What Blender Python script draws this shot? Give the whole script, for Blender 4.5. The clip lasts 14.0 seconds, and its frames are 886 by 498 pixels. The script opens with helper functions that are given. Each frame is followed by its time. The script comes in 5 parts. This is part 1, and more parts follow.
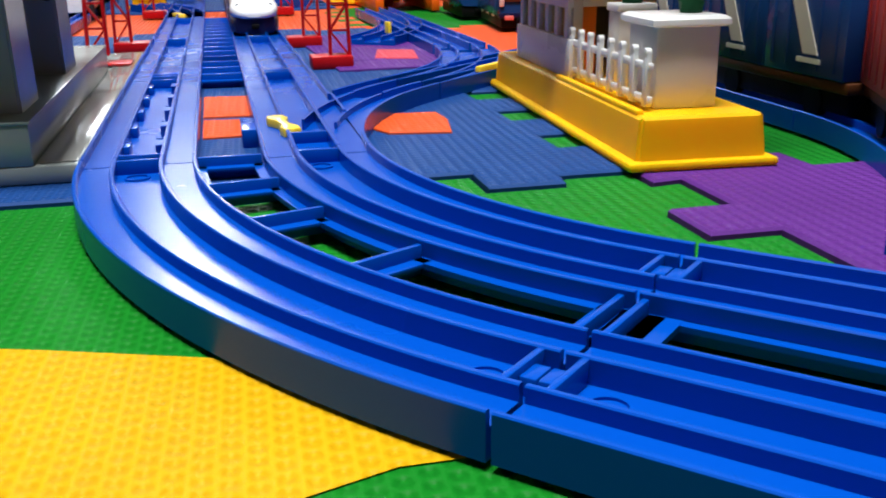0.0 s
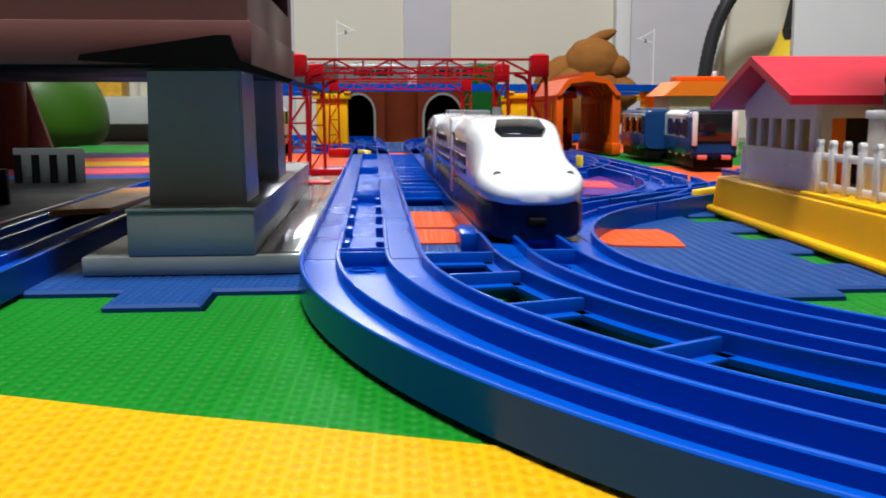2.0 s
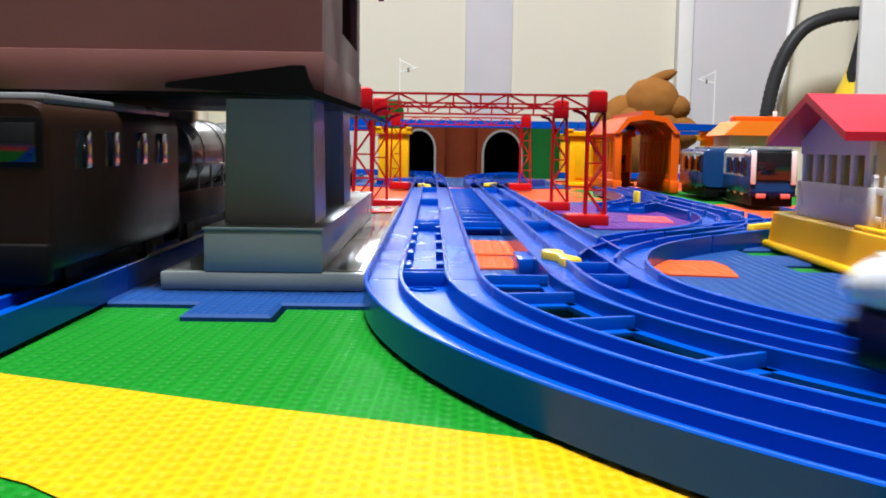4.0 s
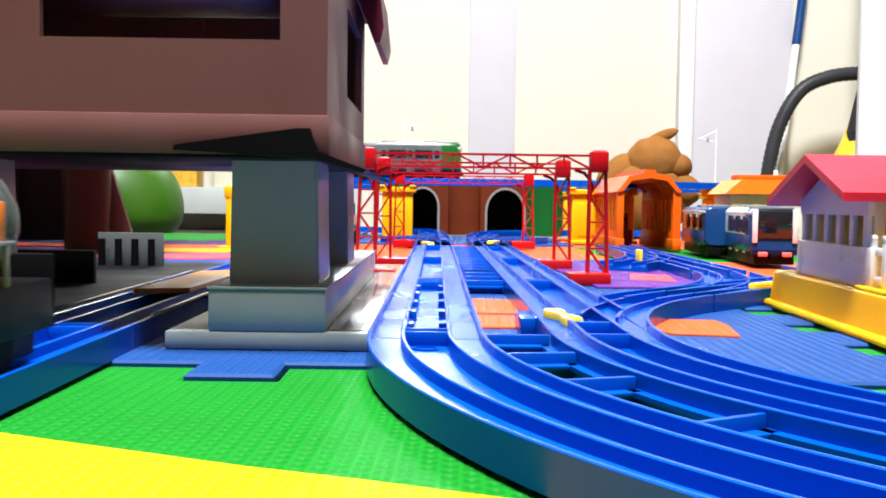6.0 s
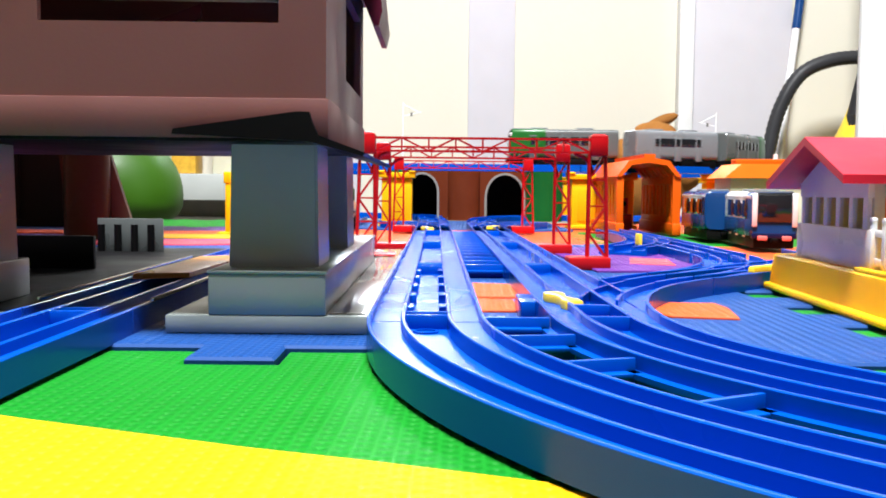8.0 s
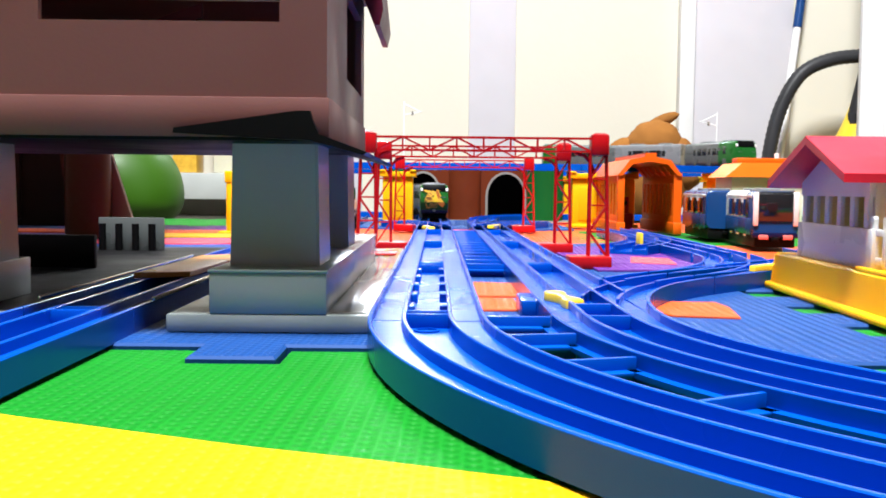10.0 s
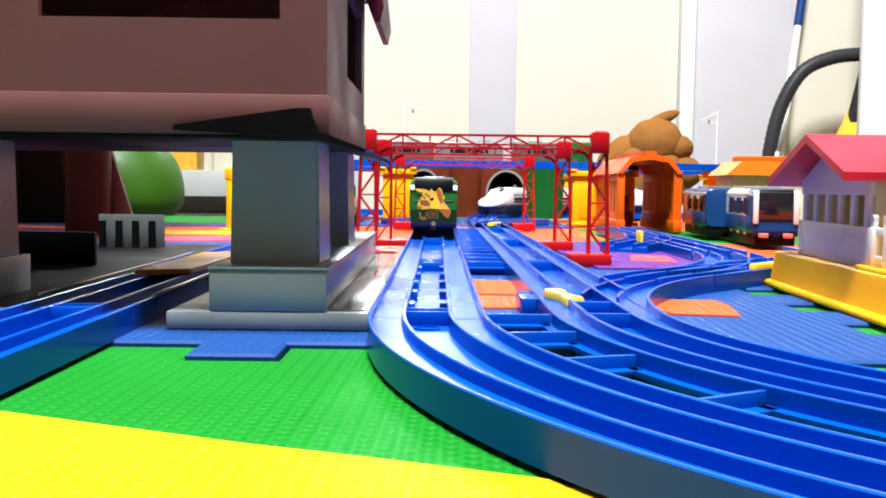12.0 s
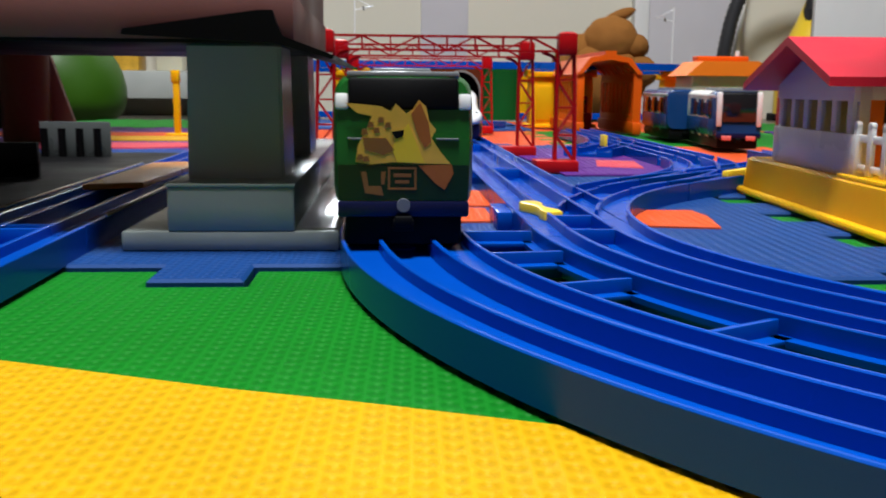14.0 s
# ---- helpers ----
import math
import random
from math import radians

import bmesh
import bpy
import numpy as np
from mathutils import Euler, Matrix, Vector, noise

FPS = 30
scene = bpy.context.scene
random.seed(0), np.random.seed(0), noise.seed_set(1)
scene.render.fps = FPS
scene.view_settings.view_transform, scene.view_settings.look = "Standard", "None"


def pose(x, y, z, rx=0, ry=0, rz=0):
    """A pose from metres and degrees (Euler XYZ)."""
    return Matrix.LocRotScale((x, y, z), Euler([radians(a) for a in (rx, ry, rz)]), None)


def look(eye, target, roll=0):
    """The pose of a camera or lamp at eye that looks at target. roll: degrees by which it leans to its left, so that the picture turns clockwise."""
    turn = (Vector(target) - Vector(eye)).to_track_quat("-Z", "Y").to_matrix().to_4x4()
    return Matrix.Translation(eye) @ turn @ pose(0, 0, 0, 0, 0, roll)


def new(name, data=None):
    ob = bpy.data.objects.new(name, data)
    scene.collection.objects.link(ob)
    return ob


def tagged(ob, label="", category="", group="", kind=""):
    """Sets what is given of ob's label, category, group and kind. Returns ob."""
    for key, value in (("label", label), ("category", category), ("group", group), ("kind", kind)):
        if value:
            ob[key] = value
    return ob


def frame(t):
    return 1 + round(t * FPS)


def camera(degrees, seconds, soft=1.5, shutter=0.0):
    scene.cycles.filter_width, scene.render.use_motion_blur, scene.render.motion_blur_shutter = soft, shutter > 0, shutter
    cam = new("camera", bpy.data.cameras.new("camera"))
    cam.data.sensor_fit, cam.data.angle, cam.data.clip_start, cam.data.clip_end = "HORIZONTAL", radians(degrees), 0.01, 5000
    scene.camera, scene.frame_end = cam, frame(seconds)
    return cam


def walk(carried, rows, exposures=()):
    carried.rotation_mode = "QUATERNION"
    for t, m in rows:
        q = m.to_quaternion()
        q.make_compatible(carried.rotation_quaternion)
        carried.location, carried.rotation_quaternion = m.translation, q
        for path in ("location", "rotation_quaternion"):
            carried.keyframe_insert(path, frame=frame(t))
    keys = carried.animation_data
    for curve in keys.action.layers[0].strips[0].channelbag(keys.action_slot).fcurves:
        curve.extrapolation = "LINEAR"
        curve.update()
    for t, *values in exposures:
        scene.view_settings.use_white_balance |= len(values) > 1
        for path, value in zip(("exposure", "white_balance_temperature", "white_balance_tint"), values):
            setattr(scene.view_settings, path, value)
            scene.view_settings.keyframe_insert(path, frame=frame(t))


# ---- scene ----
cam = camera(50.0, 14.0, soft=1.8, shutter=0.35)
PATH = [
    (0, (0.048, -0.029, 0.077), (0.475, 1.825, -0.541), -0.8),
    (0.5, (0.045, -0.025, 0.072), (0.382, 1.854, -0.526), -1.0),
    (1, (0.041, -0.017, 0.069), (0.287, 1.898, -0.452), -1.3),
    (1.5, (0.032, -0.005, 0.06), (0.222, 1.952, -0.304), -0.9),
    (2, (0.023, 0.003, 0.053), (0.165, 1.976, -0.24), -0.1),
    (2.5, (0.019, 0.009, 0.049), (0.121, 1.989, -0.209), 0.5),
    (3, (0.02, 0.0, 0.049), (0.071, 1.983, -0.207), 0.7),
    (5.5, (0.022, -0.014, 0.051), (0.037, 1.983, -0.063), 0.8),
    (6, (0.022, -0.014, 0.051), (0.036, 1.984, -0.045), 0.8),
    (6.5, (0.022, -0.014, 0.051), (0.036, 1.983, -0.04), 0.7),
    (7, (0.021, -0.015, 0.05), (0.038, 1.983, -0.044), 0.8),
    (7.5, (0.022, -0.014, 0.05), (0.037, 1.983, -0.06), 0.7),
    (8, (0.022, -0.014, 0.05), (0.037, 1.982, -0.075), 0.6),
    (10.5, (0.022, -0.014, 0.05), (0.035, 1.982, -0.077), 0.6),
    (11, (0.022, -0.014, 0.05), (0.035, 1.982, -0.077), 0.6),
    (11.5, (0.022, -0.014, 0.05), (0.035, 1.982, -0.077), 0.7),
    (12, (0.022, -0.014, 0.05), (0.035, 1.982, -0.082), 0.7),
    (12.5, (0.021, -0.014, 0.05), (0.037, 1.98, -0.104), 0.8),
    (13, (0.021, -0.013, 0.05), (0.036, 1.979, -0.138), 0.7),
    (13.5, (0.019, -0.01, 0.05), (0.033, 1.976, -0.188), 0.5),
    (14, (0.014, 0.004, 0.053), (0.134, 1.972, -0.286), 0.5),
]
EXPOSE = [(0.0, -0.05), (2.6, 0.0), (3.2, 0.1), (5.2, 1.0), (6.5, 1.1), (7.0, 0.7), (7.4, 1.05), (11.0, 1.05), (11.8, 1.08), (12.5, 0.78), (13.2, 0.25), (14.0, -0.1)]
walk(cam, [(t, look(eye, target, roll)) for t, eye, target, roll in PATH], EXPOSE)

# ---- light: a closed room under one ceiling lamp ----
world = bpy.data.worlds.new("room_air")
scene.world = world
world.use_nodes = True
world.node_tree.nodes["Background"].inputs[0].default_value = (0.9, 0.92, 1.0, 1)
world.node_tree.nodes["Background"].inputs[1].default_value = 0.0


def area_lamp(name, x, y, z, sx, sy, watts, colour):
    data = bpy.data.lights.new(name, "AREA")
    data.shape, data.size, data.size_y, data.energy, data.color = "RECTANGLE", sx, sy, watts, colour
    ob = new(name, data)
    ob.matrix_world = pose(x, y, z)
    return ob


area_lamp("ceiling_lamp", 0.02, 0.06, 2.33, 0.60, 0.60, 118, (0.96, 0.985, 1.0))


# ---- materials ----
def nodes_of(name):
    m = bpy.data.materials.new(name)
    m.use_nodes = True
    t = m.node_tree
    return m, t, t.nodes["Principled BSDF"]


def plastic(name, colour, rough=0.3, grain=0.10, bump=0.05, size=60.0, metal=0.0, coat=0.0, spec=0.5):
    """Moulded plastic: broad fading of the tint, handling marks in the gloss, fine relief."""
    m, t, b = nodes_of(name)
    co = t.nodes.new("ShaderNodeTexCoord")
    n1 = t.nodes.new("ShaderNodeTexNoise")
    n1.inputs["Scale"].default_value, n1.inputs["Detail"].default_value = size * 0.35, 4
    n2 = t.nodes.new("ShaderNodeTexNoise")
    n2.inputs["Scale"].default_value, n2.inputs["Detail"].default_value = size * 14, 3
    mix = t.nodes.new("ShaderNodeMix")
    mix.data_type = "RGBA"
    mix.inputs[6].default_value = (*[c * (1 - grain) for c in colour], 1)
    mix.inputs[7].default_value = (*[min(1, c * (1 + grain)) for c in colour], 1)
    ramp = t.nodes.new("ShaderNodeMapRange")
    ramp.inputs[1].default_value, ramp.inputs[2].default_value = 0.3, 0.7
    ramp.inputs[3].default_value, ramp.inputs[4].default_value = rough * 0.8, min(1, rough * 1.3)
    bp = t.nodes.new("ShaderNodeBump")
    bp.inputs["Strength"].default_value, bp.inputs["Distance"].default_value = bump, 0.0006
    for n in (n1, n2):
        t.links.new(co.outputs["Object"], n.inputs["Vector"])
    t.links.new(n1.outputs[0], mix.inputs[0])
    t.links.new(mix.outputs[2], b.inputs["Base Color"])
    t.links.new(n1.outputs[0], ramp.inputs[0])
    t.links.new(ramp.outputs[0], b.inputs["Roughness"])
    t.links.new(n2.outputs[0], bp.inputs["Height"])
    t.links.new(bp.outputs[0], b.inputs["Normal"])
    b.inputs["Metallic"].default_value = metal
    b.inputs["Coat Weight"].default_value = coat
    b.inputs["Coat Roughness"].default_value = 0.08
    b.inputs["Specular IOR Level"].default_value = spec
    return m


def foam(name, colour, pitch=0.0043):
    """EVA foam with a pressed weave of small cushions, in rows and columns."""
    m, t, b = nodes_of(name)
    co = t.nodes.new("ShaderNodeTexCoord")
    turn = t.nodes.new("ShaderNodeMapping")
    turn.inputs["Rotation"].default_value[2] = radians(2)
    sep = t.nodes.new("ShaderNodeSeparateXYZ")
    t.links.new(co.outputs["Object"], turn.inputs[0])
    t.links.new(turn.outputs[0], sep.inputs[0])

    def math_node(op, a, bval=None):
        n = t.nodes.new("ShaderNodeMath")
        n.operation = op
        for k, v in enumerate((a, bval)):
            if v is None:
                continue
            if isinstance(v, (int, float)):
                n.inputs[k].default_value = v
            else:
                t.links.new(v, n.inputs[k])
        return n.outputs[0]

    # upright ridges with rungs between them, shifted by half a step from lane to lane
    lane = math_node("MULTIPLY", sep.outputs[0], 1 / pitch)
    across = math_node("COSINE", math_node("MULTIPLY", lane, 2 * math.pi))
    odd = math_node("MULTIPLY", math_node("FLOOR", lane), math.pi)
    along = math_node("COSINE", math_node("ADD", math_node("MULTIPLY", sep.outputs[1], 2 * math.pi / (pitch * 0.95)), odd))
    rung = math_node("MULTIPLY", math_node("MULTIPLY", math_node("SUBTRACT", 1.0, across), 0.5), along)
    ridge = math_node("ADD", math_node("MULTIPLY", across, 0.8), math_node("MULTIPLY", rung, 0.75))
    n1 = t.nodes.new("ShaderNodeTexNoise")
    n1.inputs["Scale"].default_value, n1.inputs["Detail"].default_value = 22, 5
    t.links.new(co.outputs["Object"], n1.inputs["Vector"])
    n2 = t.nodes.new("ShaderNodeTexNoise")
    n2.inputs["Scale"].default_value = 900
    t.links.new(co.outputs["Object"], n2.inputs["Vector"])
    high = math_node("ADD", ridge, math_node("MULTIPLY", n2.outputs[0], 0.5))
    geo = t.nodes.new("ShaderNodeNewGeometry")
    face = t.nodes.new("ShaderNodeSeparateXYZ")
    t.links.new(geo.outputs["True Normal"], face.inputs[0])
    high = math_node("MULTIPLY", high, math_node("GREATER_THAN", face.outputs[2], 0.95))  # cut edges are smooth
    bp = t.nodes.new("ShaderNodeBump")
    bp.inputs["Strength"].default_value, bp.inputs["Distance"].default_value = 1.0, 0.0005
    t.links.new(high, bp.inputs["Height"])
    mix = t.nodes.new("ShaderNodeMix")
    mix.data_type = "RGBA"
    mix.inputs[6].default_value = (*[c * 0.82 for c in colour], 1)
    mix.inputs[7].default_value = (*[min(1, c * 1.14) for c in colour], 1)
    t.links.new(n1.outputs[0], mix.inputs[0])
    t.links.new(mix.outputs[2], b.inputs["Base Color"])
    t.links.new(bp.outputs[0], b.inputs["Normal"])
    b.inputs["Roughness"].default_value = 0.62
    b.inputs["Specular IOR Level"].default_value = 0.16
    return m


BLUE = plastic("track_blue", (0.0004, 0.064, 0.41), 0.22, 0.06, 0.025, spec=0.13)
GREY = plastic("station_grey", (0.33, 0.365, 0.35), 0.20)
GREYTOP = plastic("platform_plate", (0.42, 0.42, 0.40), 0.12, coat=0.5)
MAUVE = plastic("station_mauve", (0.160, 0.055, 0.048), 0.5, 0.08)
MAROON = plastic("roof_maroon", (0.10, 0.004, 0.02), 0.4, spec=0.25)
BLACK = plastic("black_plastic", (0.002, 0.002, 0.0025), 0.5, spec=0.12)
RED = plastic("gantry_red", (0.42, 0.004, 0.007), 0.35, spec=0.18)
ROOFRED = plastic("roof_red", (0.60, 0.012, 0.035), 0.38, spec=0.3)
YELLOW = plastic("platform_yellow", (0.88, 0.42, 0.004), 0.5, spec=0.10)
AMBER = plastic("amber_plastic", (0.45, 0.15, 0.006), 0.3)
LEVER = plastic("lever_yellow", (0.85, 0.58, 0.03), 0.35)
WHITE = plastic("white_plastic", (0.78, 0.78, 0.76), 0.3, 0.04)
TRAINWHITE = plastic("train_white", (0.85, 0.86, 0.88), 0.18, 0.03, coat=0.6)
SILVER = plastic("train_silver", (0.17, 0.18, 0.19), 0.3)
NAVY = plastic("train_navy", (0.004, 0.006, 0.040), 0.3, spec=0.3)
CREAM = plastic("cream_plastic", (0.72, 0.68, 0.52), 0.4)
ORANGE = plastic("tunnel_orange", (0.70, 0.095, 0.004), 0.35, spec=0.2)
PEACH = plastic("peach_orange", (0.85, 0.20, 0.015), 0.35, spec=0.25)
GREEN = plastic("train_green", (0.008, 0.10, 0.014), 0.3, coat=0.3, spec=0.35)
DARKGREEN = plastic("trunk_green", (0.006, 0.07, 0.025), 0.6, spec=0.2)
GLASS = plastic("dark_window", (0.008, 0.009, 0.012), 0.08, coat=0.5)
BROWNROCK = plastic("mountain_brown", (0.115, 0.020, 0.005), 0.7, 0.35, 0.6, 30, spec=0.12)
GREENROCK = plastic("mountain_green", (0.004, 0.085, 0.014), 0.6, 0.25, 0.4, 40, spec=0.12)
STONE = plastic("portal_grey", (0.20, 0.19, 0.17), 0.7, 0.25, 0.4)
TRAINBLUE = plastic("commuter_blue", (0.006, 0.045, 0.17), 0.25, coat=0.15, spec=0.3)
TANKGREY = plastic("tank_grey", (0.085, 0.095, 0.095), 0.3, coat=0.3)
CHROME = plastic("chrome", (0.7, 0.7, 0.7), 0.15, metal=1.0)
GIRAFFE = plastic("print_tan", (0.80, 0.42, 0.05), 0.35, 0.40, size=300)
GIRAFFEDARK = plastic("print_brown", (0.24, 0.095, 0.02), 0.35, 0.3)
EARBROWN = plastic("print_rust", (0.36, 0.10, 0.012), 0.35, 0.35, size=200)
BANDGREEN = plastic("front_dark_green", (0.004, 0.028, 0.006), 0.3, spec=0.3)
WOOD = plastic("brown_wood", (0.070, 0.022, 0.007), 0.4, 0.4, 0.2, 12, spec=0.2)
TANWOOD = plastic("pale_board", (0.20, 0.115, 0.075), 0.4, 0.25, 0.2, 12, spec=0.2)
PLUSH = plastic("plush_fur", (0.28, 0.115, 0.028), 0.95, 0.3, 1.0, 60, spec=0.1)
LIME = plastic("lime_vinyl", (0.030, 0.095, 0.004), 0.45, spec=0.25)
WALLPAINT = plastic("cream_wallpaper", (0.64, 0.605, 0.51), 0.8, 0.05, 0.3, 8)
LILAC = plastic("pale_panel", (0.62, 0.60, 0.64), 0.6, 0.04)
PAINTWHITE = plastic("white_paint", (0.82, 0.82, 0.82), 0.5, 0.04)
BASEGREY = plastic("skirting_grey", (0.42, 0.44, 0.42), 0.5)
HOSE = plastic("hose_black", (0.03, 0.03, 0.033), 0.4, spec=0.25)
PINK = plastic("pink_cap", (0.75, 0.16, 0.14), 0.4)
# side walls and ceiling stay out of view; dark tones hold down the fill
SIDEWALL = plastic("dim_unseen_wall", (0.075, 0.065, 0.05), 0.8, 0.1, 0.3, 8)
CEILING = plastic("dim_unseen_ceiling", (0.14, 0.13, 0.11), 0.6, 0.15, 0.2, 4)
DARKWALL = plastic("walnut_panelling", (0.018, 0.011, 0.007), 0.5, 0.3, 0.2, 6, spec=0.2)
FLOORWOOD = plastic("floor_boards", (0.085, 0.075, 0.06), 0.25, 0.3, 0.1, 5)
FOAM = {
    "green": foam("foam_green", (0.002, 0.170, 0.009)),
    "blue": foam("foam_blue", (0.004, 0.045, 0.22)),
    "slate": foam("foam_slate_blue", (0.006, 0.048, 0.20)),
    "purple": foam("foam_purple", (0.10, 0.02, 0.20)),
    "yellow": foam("foam_yellow", (0.63, 0.338, 0.001)),
    "orange": foam("foam_orange", (0.70, 0.085, 0.015)),
    "pink": foam("foam_pink", (0.60, 0.065, 0.09)),
    "red": foam("foam_red", (0.45, 0.02, 0.02)),
}


for m, radius in ((YELLOW, (0.02, 0.010, 0.002)), (WHITE, (0.01, 0.01, 0.009)), (CREAM, (0.012, 0.010, 0.006))):
    shader = m.node_tree.nodes["Principled BSDF"]
    shader.inputs["Subsurface Weight"].default_value = 0.35
    shader.inputs["Subsurface Radius"].default_value = radius
    shader.inputs["Subsurface Scale"].default_value = 1.0


# ---- building blocks ----
def link(name, bm, material, parent=None, label="", smooth=0.6):
    bmesh.ops.recalc_face_normals(bm, faces=bm.faces)
    me = bpy.data.meshes.new(name)
    bm.to_mesh(me)
    bm.free()
    me.materials.append(material)
    if smooth:
        for p in me.polygons:
            p.use_smooth = True
        me.set_sharp_from_angle(angle=smooth)
    ob = new(name, me)
    if parent:
        ob.parent = parent
    if label:
        ob["label"] = label
    return ob


def part(name, bm, material, parent, label=""):
    return link(name, bm, material, parent, label)


def thing(name, m, label, category, group="", kind=""):
    ob = new(name)
    ob.empty_display_size = 0.01
    ob.matrix_world = m
    return tagged(ob, label, category, group, kind)


def box(bm, x0, x1, y0, y1, z0, z1, bevel=0.0004, m=None):
    t = bmesh.new()
    bmesh.ops.create_cube(t, size=1)
    for v in t.verts:
        v.co = Vector((x0 + (v.co.x + 0.5) * (x1 - x0), y0 + (v.co.y + 0.5) * (y1 - y0), z0 + (v.co.z + 0.5) * (z1 - z0)))
    if bevel:
        b = min(bevel, 0.45 * min(abs(x1 - x0), abs(y1 - y0), abs(z1 - z0)))
        bmesh.ops.bevel(t, geom=t.edges[:], offset=b, segments=2, profile=0.5, affect="EDGES")
    return merge(bm, t, m)


def merge(bm, t, m=None):
    if m is not None:
        bmesh.ops.transform(t, matrix=m, verts=t.verts)
    me = bpy.data.meshes.new("scratch")
    t.to_mesh(me)
    t.free()
    bm.from_mesh(me)
    bpy.data.meshes.remove(me)
    return bm


def boxm(x0, x1, y0, y1, z0, z1, bevel=0.0004, m=None):
    return box(bmesh.new(), x0, x1, y0, y1, z0, z1, bevel, m)


def rod(bm, a, b, r, sides=10, r2=None):
    a, b = Vector(a), Vector(b)
    t = bmesh.new()
    bmesh.ops.create_cone(t, cap_ends=True, segments=sides, radius1=r, radius2=r if r2 is None else r2, depth=(b - a).length)
    q = (b - a).to_track_quat("Z", "Y").to_matrix().to_4x4()
    return merge(bm, t, Matrix.Translation((a + b) / 2) @ q)


def strut(bm, a, b, w, h=None):
    """A square bar from a to b."""
    a, b = Vector(a), Vector(b)
    q = (b - a).to_track_quat("Z", "Y").to_matrix().to_4x4()
    d = (b - a).length
    h = h or w
    return box(bm, -w / 2, w / 2, -h / 2, h / 2, -d / 2, d / 2, 0, Matrix.Translation((a + b) / 2) @ q)


def prism(bm, outline, z0, z1, bevel=0.0, m=None):
    """A flat outline in x and y, raised from z0 to z1."""
    t = bmesh.new()
    f = t.faces.new([t.verts.new((x, y, z0)) for x, y in outline])
    up = bmesh.ops.extrude_face_region(t, geom=[f])
    top = [v for v in up["geom"] if isinstance(v, bmesh.types.BMVert)]
    for v in top:
        v.co.z = z1
    if bevel:
        edges = [e for e in t.edges if all(abs(v.co.z - z1) < 1e-7 for v in e.verts)]
        bmesh.ops.bevel(t, geom=edges, offset=bevel, segments=2, profile=0.5, affect="EDGES")
    return merge(bm, t, m)


def loft(bm, rings, caps=True):
    vs = [[bm.verts.new(p) for p in ring] for ring in rings]
    n = len(rings[0])
    for a, b in zip(vs, vs[1:]):
        for i in range(n):
            bm.faces.new((a[i], a[(i + 1) % n], b[(i + 1) % n], b[i]))
    if caps:
        bm.faces.new(vs[0][::-1])
        bm.faces.new(vs[-1])
    return bm


def tube(bm, points, r, sides=10):
    pts = [Vector(p) for p in points]
    rings = []
    for i, p in enumerate(pts):
        d = (pts[min(i + 1, len(pts) - 1)] - pts[max(i - 1, 0)]).normalized()
        q = d.to_track_quat("Z", "Y")
        rings.append([p + q @ Vector((r * math.cos(2 * math.pi * k / sides), r * math.sin(2 * math.pi * k / sides), 0)) for k in range(sides)])
    return loft(bm, rings)


XZ = Matrix(((1, 0, 0, 0), (0, 0, 1, 0), (0, 1, 0, 0), (0, 0, 0, 1)))  # an outline's y stands up, its height runs along y

# ---- the room ----
X0, X1, Y0, Y1, TOP = -1.7, 2.3, -1.9, 2.05, 2.4
tagged(link("floor", boxm(X0, X1, Y0, Y1, -0.06, -0.012, 0), FLOORWOOD), "grey-brown polished floor under the play mats", "floor", kind="structure")
# unseen ceiling, dimmed so that less light bounces back
tagged(link("ceiling", boxm(X0, X1, Y0, Y1, TOP, TOP + 0.1, 0), CEILING), "unseen ceiling, darkened to cut fill light", "ceiling", kind="structure")
WX0, WX1, WZ0, WZ1 = -0.135, 0.085, 0.52, 1.25
bm = bmesh.new()
for x0, x1, z0, z1 in ((X0, WX0, -0.06, TOP), (WX1, X1, -0.06, TOP), (WX0, WX1, -0.06, WZ0), (WX0, WX1, WZ1, TOP)):
    box(bm, x0, x1, Y1, Y1 + 0.1, z0, z1, 0)
tagged(link("wall_north", bm, WALLPAINT), "cream papered wall with pale upright strips", "wall", kind="structure")
window = thing("window_1", pose((WX0 + WX1) / 2, Y1, WZ0), "narrow white-framed window in the far wall", "window", kind="structure")
frame_bm = bmesh.new()
hw = (WX1 - WX0) / 2
for x0, x1, z0, z1 in ((-hw, -hw + 0.02, 0, WZ1 - WZ0), (hw - 0.02, hw, 0, WZ1 - WZ0), (-hw + 0.02, hw - 0.02, 0, 0.02), (-hw + 0.02, hw - 0.02, WZ1 - WZ0 - 0.02, WZ1 - WZ0)):
    box(frame_bm, x0, x1, 0.01, 0.05, z0, z1, 0.002)
part("window_frame", frame_bm, PAINTWHITE, window)
sky_mat, sky_tree, sky_b = nodes_of("daylight_outside")
sky_b.inputs["Base Color"].default_value = (0.8, 0.9, 1.0, 1)
sky_b.inputs["Emission Color"].default_value = (0.85, 0.92, 1.0, 1)
sky_b.inputs["Emission Strength"].default_value = 18.0
tagged(link("backdrop", boxm(WX0 - 0.1, WX1 + 0.1, Y1 + 0.16, Y1 + 0.17, WZ0 - 0.1, WZ1 + 0.1, 0), sky_mat), "bright daylight outside the window", "backdrop", kind="structure")
# unseen walls added round the room, dark to keep bounced light low
tagged(link("wall_south", boxm(X0, X1, Y0 - 0.1, Y0, -0.06, TOP, 0), SIDEWALL), "unseen wall, darkened to cut fill light", "wall", kind="structure")
tagged(link("wall_west", boxm(X0 - 0.1, X0, Y0, Y1, -0.06, TOP, 0), SIDEWALL), "unseen wall, darkened to cut fill light", "wall", kind="structure")
